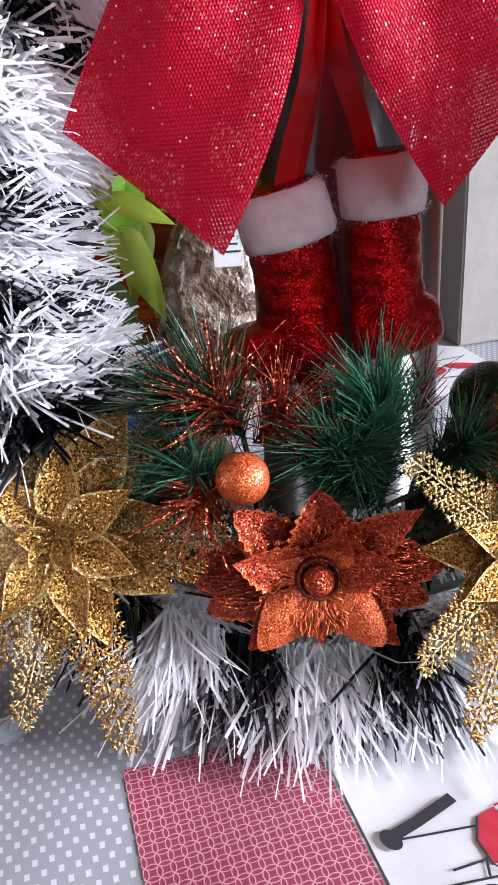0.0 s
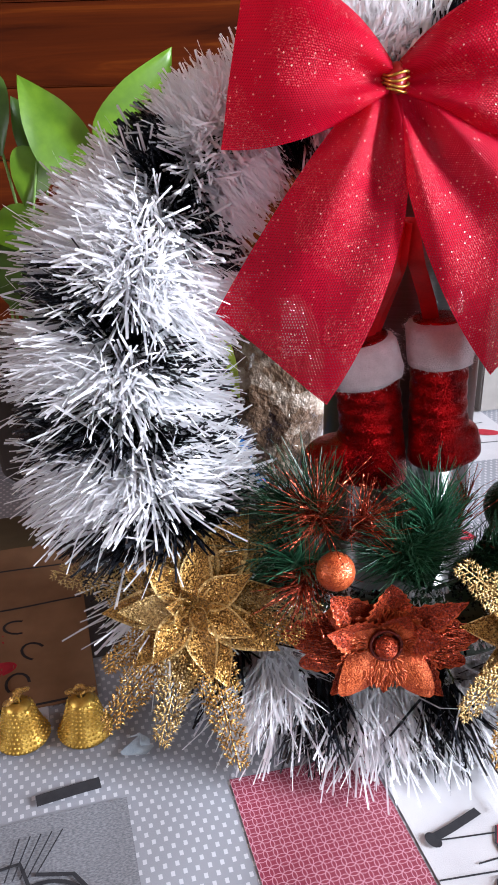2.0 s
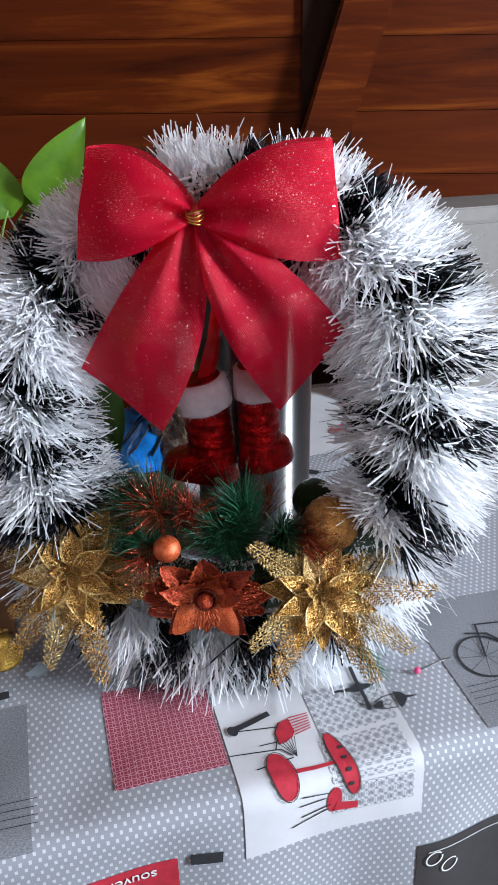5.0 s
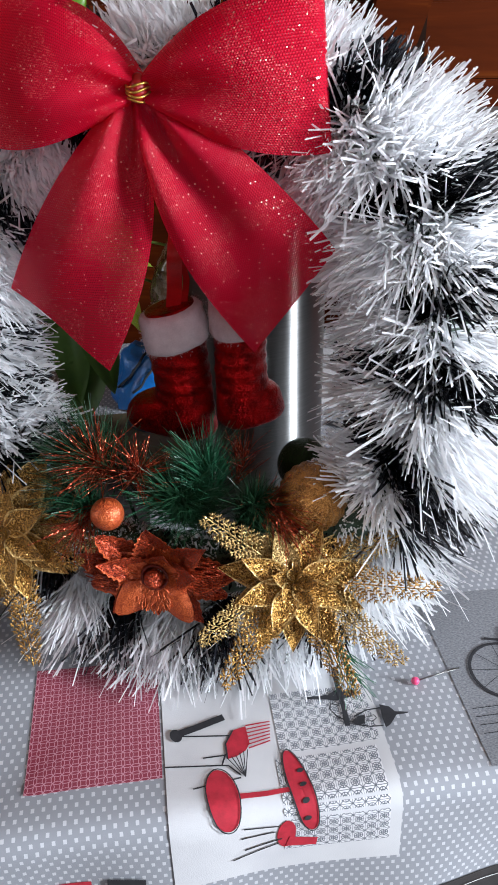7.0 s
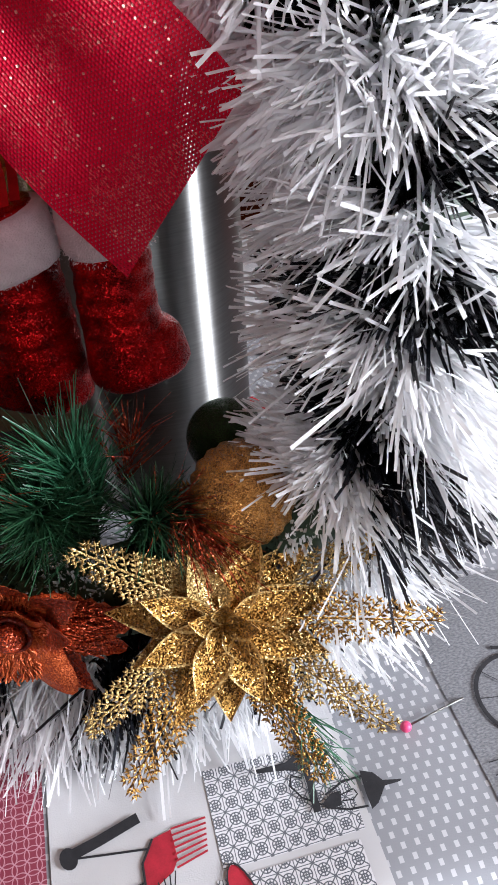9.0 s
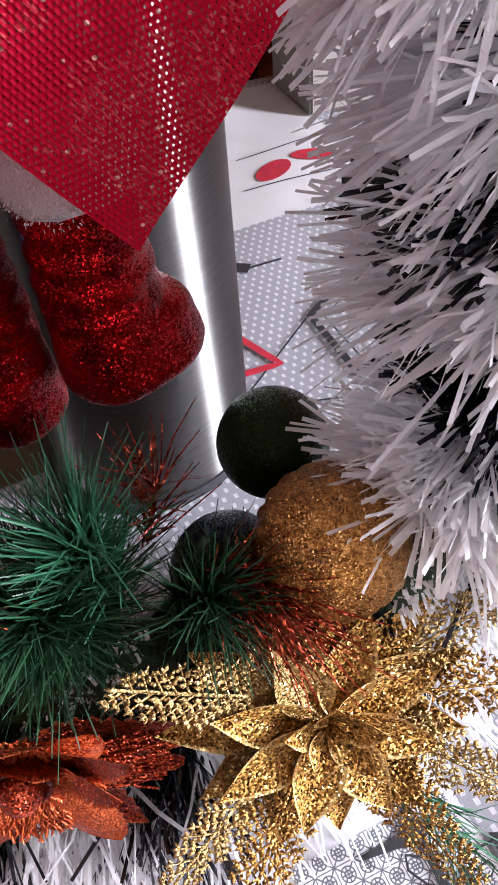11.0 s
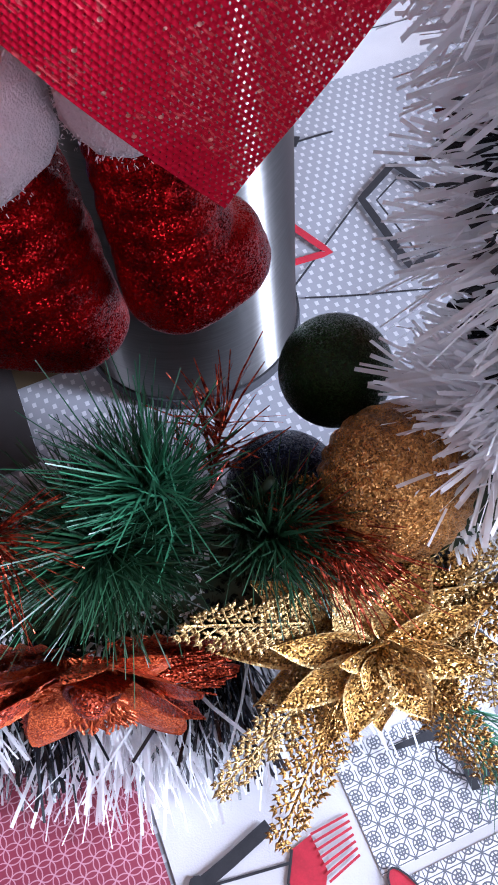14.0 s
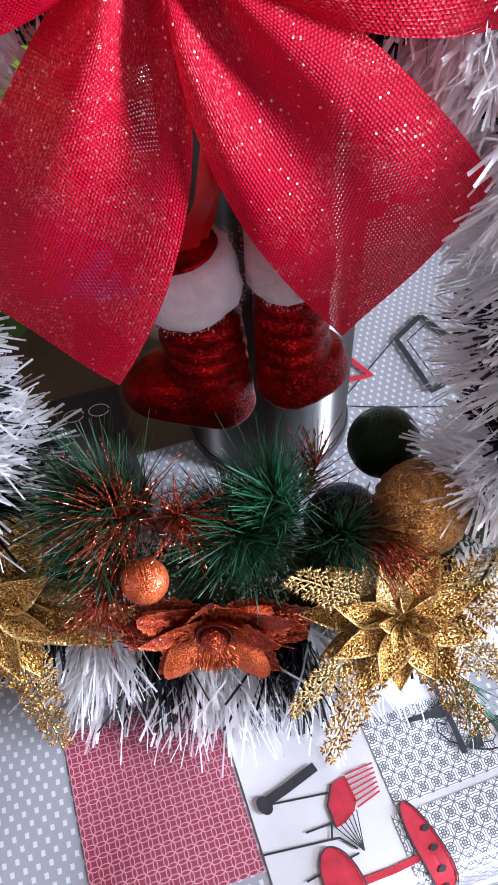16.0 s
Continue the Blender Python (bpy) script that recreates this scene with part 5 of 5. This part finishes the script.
# ---- bells ----
def bell(m, label):
    """A bell studded with rows of beads, with a bow of ribbon on its crown."""
    ob = thing("bell", m, label, "bell", "gold bells on the cloth")
    prof = [(0.004, 0.040), (0.009, 0.0385), (0.0125, 0.034), (0.0145, 0.027), (0.0165, 0.019), (0.0195, 0.010), (0.0235, 0.003), (0.0245, 0.0), (0.0225, 0.001), (0.018, 0.010), (0.012, 0.030), (0.0, 0.036)]
    n = 28
    verts = [(r * math.cos(2 * math.pi * k / n), r * math.sin(2 * math.pi * k / n), z) for r, z in prof for k in range(n)]
    cup_ = sheet_of("cup", verts, grid_faces(len(prof), n, close_v=True), GOLD_BEAD, ob)
    dv, df = [], []
    for row in range(10):
        z = 0.002 + row * 0.0036
        rr = float(np.interp(z, [0, 0.003, 0.010, 0.019, 0.027, 0.034, 0.0385], [0.0245, 0.0235, 0.0195, 0.0165, 0.0145, 0.0125, 0.009]))
        cnt = max(10, int(rr * 2 * math.pi / 0.0037))
        for k in range(cnt):
            a = 2 * math.pi * (k + 0.5 * (row % 2)) / cnt
            c = Vector((rr * math.cos(a), rr * math.sin(a), z))
            o = len(dv)
            nrm = Vector((math.cos(a), math.sin(a), 0.2)).normalized()
            t1 = Vector((-math.sin(a), math.cos(a), 0))
            t2 = nrm.cross(t1)
            dv.append(c + nrm * 0.0016)
            for lev, h in ((0.0010, 0.0012), (0.0016, 0.0)):
                for q in range(6):
                    an = q * math.pi / 3
                    dv.append(c + nrm * h + (t1 * math.cos(an) + t2 * math.sin(an)) * lev)
            for q in range(6):
                q2 = (q + 1) % 6
                df += [(o, o + 1 + q, o + 1 + q2), (o + 1 + q, o + 7 + q, o + 7 + q2, o + 1 + q2)]
    tagged(sheet_of("bead_studding", dv, df, GOLD_BEAD, cup_, "rows of gold beads"), kind="stuff")
    for sgn in (-1, 1):
        pts = [Vector((sgn * 0.012 * math.sin(t), 0.004 * math.sin(2 * t), 0.042 + 0.009 * math.sin(t * 0.5) * (1 - math.cos(t)) * 0.5)) for t in (math.pi * i / 10 for i in range(11))]
        tube("ribbon_loop", pts, 0.0022, GOLD, ob, 6, "gold glitter ribbon")
    pts = [Vector((0, 0.003 * math.sin(t), 0.038 + 0.006 * (1 - math.cos(t)) / 2)) for t in (2 * math.pi * i / 12 for i in range(13))]
    tube("hanger", pts, 0.0009, GOLD_BEAD, ob, 5)
    return ob


first = bell(Matrix.Translation((-0.160, 0.318, TABLE_Z + 0.0022)) @ Matrix.Rotation(radians(12), 4, "Z") @ Matrix.Scale(0.72, 4), "gold bead-studded plastic bell standing on the tablecloth")
copy_thing(first, Matrix.Translation((-0.200, 0.312, TABLE_Z + 0.0022)) @ Matrix.Rotation(radians(60), 4, "Z"))

# ---- small things on the cloth ----
pin = thing("pin", Matrix.Translation((0.213, 0.308, TABLE_Z + 0.0042)), "pink-headed steel pin lying on the tablecloth", "pin")
bm = bmesh.new()
bmesh.ops.create_uvsphere(bm, u_segments=14, v_segments=9, radius=0.0030)
part("head", bm, PINK, pin, "pink plastic head", True)
tube("shaft", [Vector((0.002, 0.001, 0)), Vector((0.032, 0.019, -0.002))], 0.0006, STEEL, pin)
g = random.Random(4)
scrap = [(-0.128 + 0.006 * g.uniform(-1, 1) + 0.004 * i, 0.298 + 0.006 * g.uniform(-1, 1) + 0.003 * j, TABLE_Z + 0.004 + 0.004 * g.random()) for i in range(4) for j in range(4)]
tagged(sheet_of("film_scrap", scrap, grid_faces(4, 4), CLEAR_GREY, None), "small grey scrap of torn film on the tablecloth", "scrap")

# ---- behind the wreath ----
bag = thing("plastic_bag", Matrix.Translation((-0.080, 0.705, TABLE_Z + 0.002)), "crumpled blue plastic bag lying on the tablecloth", "bag")
verts = []
nu, nv = 40, 20
for i in range(nu):
    a = 2 * math.pi * i / nu
    for j in range(nv):
        t = j / (nv - 1)
        p = Vector((math.cos(a) * math.cos(t * 1.5), math.sin(a) * math.cos(t * 1.5), math.sin(t * 1.5)))
        k = 1 + 0.26 * (noise.noise(p * 2.2 + Vector((3, 1, 7))) + 0.35 * noise.noise(p * 6.0))
        verts.append((p.x * 0.056 * k, p.y * 0.045 * k, max(0.0, p.z * 0.078 * k)))
sheet_of("film", verts, grid_faces(nu, nv, close_u=True), BLUE_PLASTIC, bag)
for k in range(4):
    pts = []
    for i in range(9):
        a = -2.4 + k * 0.5 + i * 0.12
        t = 0.25 + 0.09 * i
        p = Vector((math.cos(a) * math.cos(t * 1.3), math.sin(a) * math.cos(t * 1.3), math.sin(t * 1.3)))
        kk = 1.06 + 0.26 * (noise.noise(p * 2.2 + Vector((3, 1, 7))) + 0.35 * noise.noise(p * 6.0))
        pts.append(Vector((p.x * 0.056 * kk, p.y * 0.045 * kk, p.z * 0.078 * kk)))
    tube("drawstring", pts, 0.0016, DARK, bag, 5, "dark cord")


def foil_material():
    m, nt, bs = shader("clear_bag_of_brown_sweets")
    v = coords(nt)
    vo = nt.nodes.new("ShaderNodeTexVoronoi")
    vo.inputs["Scale"].default_value = 62
    nt.links.new(v, vo.inputs["Vector"])
    sc = nt.nodes.new("ShaderNodeSeparateColor")
    nt.links.new(vo.outputs["Color"], sc.inputs[0])
    big = noise_tex(nt, v, 48, 5)
    mix = calc(nt, "ADD", calc(nt, "MULTIPLY", sc.outputs[0], 0.25), calc(nt, "MULTIPLY", big.outputs[0], 0.75))
    nt.links.new(ramp(nt, mix, ((0.30, (0.035, 0.018, 0.010)), (0.52, (0.15, 0.09, 0.055)), (0.72, (0.40, 0.33, 0.26)))), bs.inputs["Base Color"])
    bs.inputs["Roughness"].default_value = 0.16
    bs.inputs["Coat Weight"].default_value = 0.8
    n = noise_tex(nt, v, 55)
    bump(nt, bs, n.outputs[0], 1.0, 0.012)
    return m


sweets = thing("sweet_bag", Matrix.Translation((-0.032, 0.690, TABLE_Z + 0.002)), "clear bag of brown sweets with a white paper label", "bag")
verts = []
nu, nv = 36, 24
for i in range(nu):
    a = 2 * math.pi * i / nu
    for j in range(nv):
        t = j / (nv - 1)
        r = 0.052 * (math.sin(math.pi * min(t * 0.86 + 0.10, 1)) ** 0.5) * (1 + 0.22 * noise.noise(Vector((math.cos(a) * 2, math.sin(a) * 2, t * 6))))
        verts.append((r * math.cos(a), 0.62 * r * math.sin(a), 0.20 * t))
pouch = sheet_of("pouch", verts, grid_faces(nu, nv, close_u=True), foil_material(), sweets)
bm = bmesh.new()
box(bm, 0.002, -0.041, 0.150, 0.026, -0.0395, 0.190, 0.0004)
card = part("label_card", bm, PAPER, sweets, "white paper label with small grey bars")
for k, (x0, x1) in enumerate(((-0.008, 0.008), (0.002, 0.010), (-0.004, 0.022))):
    bm = bmesh.new()
    box(bm, max(x0 + 0.012, 0.004), -0.0418, 0.1735 - k * 0.006, min(x1 + 0.012, 0.024), -0.0410, 0.1750 - k * 0.006)
    part("grey_bar", bm, DARK, card)

# ---- pothos plant ----
plant = thing("pothos_plant", Matrix.Translation((-0.29, 0.72, TABLE_Z + 0.002)), "green pothos in a dark pot trailing behind the wreath", "plant")
prof = [(0.0, 0.0), (0.050, 0.0), (0.054, 0.004), (0.066, 0.130), (0.072, 0.133), (0.072, 0.150), (0.066, 0.150), (0.064, 0.136), (0.0, 0.134)]
n = 40
verts = [(r * math.cos(2 * math.pi * k / n), r * math.sin(2 * math.pi * k / n), z) for r, z in prof for k in range(n)]
sheet_of("pot", verts, grid_faces(len(prof), n, close_v=True), POT, plant)
P0 = Vector((-0.29, 0.72, TABLE_Z + 0.002))


def heart_leaf(size, aspect, fold, wave, seed):
    """A heart-shaped pointed leaf along +x, folded along its midrib."""
    nu, nv = 15, 9
    verts = []
    for i in range(nu):
        u = i / (nu - 1)
        half = aspect * size * 0.5 * (math.sin(math.pi * u ** 0.62) ** 0.85) * (1 - 0.25 * u)
        for j in range(nv):
            w = j / (nv - 1) * 2 - 1
            x = size * u - (0.10 * size * abs(w) ** 2 if u < 0.25 else 0.10 * size * abs(w) ** 2 * max(0, 1 - (u - 0.25) * 3))
            z = fold * half * abs(w) - 0.16 * size * u * u + wave * size * math.sin(5 * u + seed + 2 * w) * abs(w)
            verts.append((x, half * w, z))
    me = bpy.data.meshes.new("leaf")
    me.from_pydata(verts, [], grid_faces(nu, nv))
    return me


def plant_leaf(root, tip, normal, aspect, material, seed, stem=True):
    root, tip = Vector(root) - P0, Vector(tip) - P0
    x = (tip - root).normalized()
    z = Vector(normal)
    z = (z - x * z.dot(x)).normalized()
    y = z.cross(x)
    m = Matrix((x, y, z)).transposed().to_4x4()
    m.translation = root
    ob = place_part("leaf", heart_leaf((tip - root).length, aspect, 0.22, 0.03, seed), material, plant, m)
    if stem:
        c = Vector((0.02 * math.sin(seed), 0.02 * math.cos(seed), 0.135))
        tube("stem", [quad_bezier(c, (c + root) / 2 + Vector((0, 0, 0.05)), root, i / 10) for i in range(11)], 0.0016, STEM, plant, 6)
    return ob


plant_leaf((-0.188, 0.72, 1.085), (-0.128, 0.72, 1.172), (0.35, -0.9, 0.25), 0.62, LEAF, 1)
plant_leaf((-0.229, 0.72, 1.074), (-0.273, 0.72, 1.156), (0.2, -0.9, 0.35), 0.66, LEAF, 2)
plant_leaf((-0.212, 0.73, 1.072), (-0.182, 0.73, 1.100), (0.1, -0.8, 0.5), 0.60, LEAF, 9)
plant_leaf((-0.262, 0.75, 1.080), (-0.288, 0.74, 1.135), (0.1, -0.9, 0.4), 0.75, LEAF_SHADED, 14)
plant_leaf((-0.262, 0.72, 1.084), (-0.281, 0.71, 1.036), (0.1, -0.95, 0.3), 0.95, LEAF, 3)
plant_leaf((-0.312, 0.72, 1.020), (-0.212, 0.67, 1.002), (0.0, -0.6, 0.8), 0.50, LEAF, 4)
plant_leaf((-0.290, 0.70, 1.005), (-0.262, 0.66, 0.925), (0.1, -0.95, 0.2), 0.80, LEAF_SHADED, 5)
plant_leaf((-0.170, 0.72, 1.075), (-0.165, 0.70, 1.020), (0.1, -0.9, 0.4), 0.80, LEAF_YOUNG, 6)
plant_leaf((-0.320, 0.75, 1.150), (-0.300, 0.72, 1.085), (0.1, -0.95, 0.2), 0.70, LEAF_SHADED, 7)
plant_leaf((-0.098, 0.632, 0.935), (-0.068, 0.620, 0.868), (0.2, -0.95, 0.2), 0.40, LEAF_YOUNG, 8)
plant_leaf((-0.105, 0.636, 0.960), (-0.055, 0.625, 0.945), (0.1, -0.8, 0.6), 0.40, LEAF_YOUNG, 10)
plant_leaf((-0.112, 0.600, 0.900), (-0.095, 0.585, 0.815), (0.2, -0.95, 0.2), 0.50, LEAF_SHADED, 11)
plant_leaf((-0.120, 0.640, 0.945), (-0.100, 0.620, 0.995), (0.3, -0.9, 0.2), 0.40, LEAF_YOUNG, 12)
plant_leaf((-0.049, 0.700, 0.938), (-0.050, 0.690, 0.894), (0.2, -0.95, 0.2), 0.40, LEAF_YOUNG, 15)
plant_leaf((-0.062, 0.700, 0.892), (-0.082, 0.690, 0.848), (0.2, -0.95, 0.2), 0.40, LEAF_YOUNG, 16)
plant_leaf((-0.140, 0.600, 0.880), (-0.135, 0.580, 0.800), (0.0, -0.95, 0.2), 0.55, LEAF_SHADED, 13)
plant_leaf((-0.164, 0.620, 0.906), (-0.152, 0.605, 0.812), (0.15, -0.95, 0.25), 0.55, LEAF_SHADED, 20)
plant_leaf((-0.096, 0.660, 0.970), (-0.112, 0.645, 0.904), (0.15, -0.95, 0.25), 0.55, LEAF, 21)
plant_leaf((-0.125, 0.600, 0.841), (-0.154, 0.585, 0.759), (0.15, -0.95, 0.25), 0.6, LEAF_SHADED, 22)
plant_leaf((-0.095, 0.700, 0.931), (-0.105, 0.685, 0.865), (0.15, -0.95, 0.25), 0.45, LEAF_YOUNG, 23)

# ---- box at the back, post and boards ----
carton = thing("carton", Matrix.Rotation(TURN, 4, "Z") @ Matrix.Translation((0.475, 0.765, TABLE_Z + 0.0025)), "plain grey cardboard box standing at the back of the table", "box")
bm = bmesh.new()
box(bm, 0, 0, 0, 0.235, 0.078, 0.262, 0.002)
part("body", bm, PLASTER, carton)
bm = bmesh.new()
box(bm, -0.0015, -0.0015, 0.2625, 0.2365, 0.0795, 0.284, 0.002)
part("lid", bm, PLASTER, carton)

post = thing("wall_post", Matrix.Identity(4), "dark wooden post with a slanting brace on the board wall", "post", kind="structure")
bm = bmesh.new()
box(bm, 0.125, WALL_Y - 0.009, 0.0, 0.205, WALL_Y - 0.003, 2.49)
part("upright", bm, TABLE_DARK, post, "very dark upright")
bm = bmesh.new()
box(bm, -0.036, -0.016, -0.7, 0.036, 0.016, 0.7, 0.004)
bmesh.ops.transform(bm, verts=bm.verts, matrix=Matrix.Translation((0.255, WALL_Y - 0.027, 1.42)) @ Matrix.Rotation(radians(17), 4, "Y"))
part("brace", bm, WOOD, post)

EDGES = [0.0, 0.16, 0.315, 0.46, 0.615, 0.765, 0.915, 1.05, 1.145, 1.25, 1.365, 1.48, 1.62, 1.77, 1.92, 2.07, 2.22, 2.36, 2.495]
plank_mesh = {}
for z0, z1 in zip(EDGES[:-1], EDGES[1:]):
    for x0, x1 in ((-2.09, -0.9), (-0.898, 0.9), (0.902, 1.99)):
        key = (round(z1 - z0, 3), round(x1 - x0, 3))
        if key not in plank_mesh:
            bm = bmesh.new()
            box(bm, 0, 0, 0.0006, x1 - x0, 0.028, z1 - z0 - 0.0006, 0.0022)
            me = bpy.data.meshes.new("plank")
            bm.to_mesh(me)
            bm.free()
            me.materials.append(WOOD)
            plank_mesh[key] = me
        ob = new("plank", plank_mesh[key])
        ob.parent = wall_north
        ob.location = (x0, WALL_Y, z0)
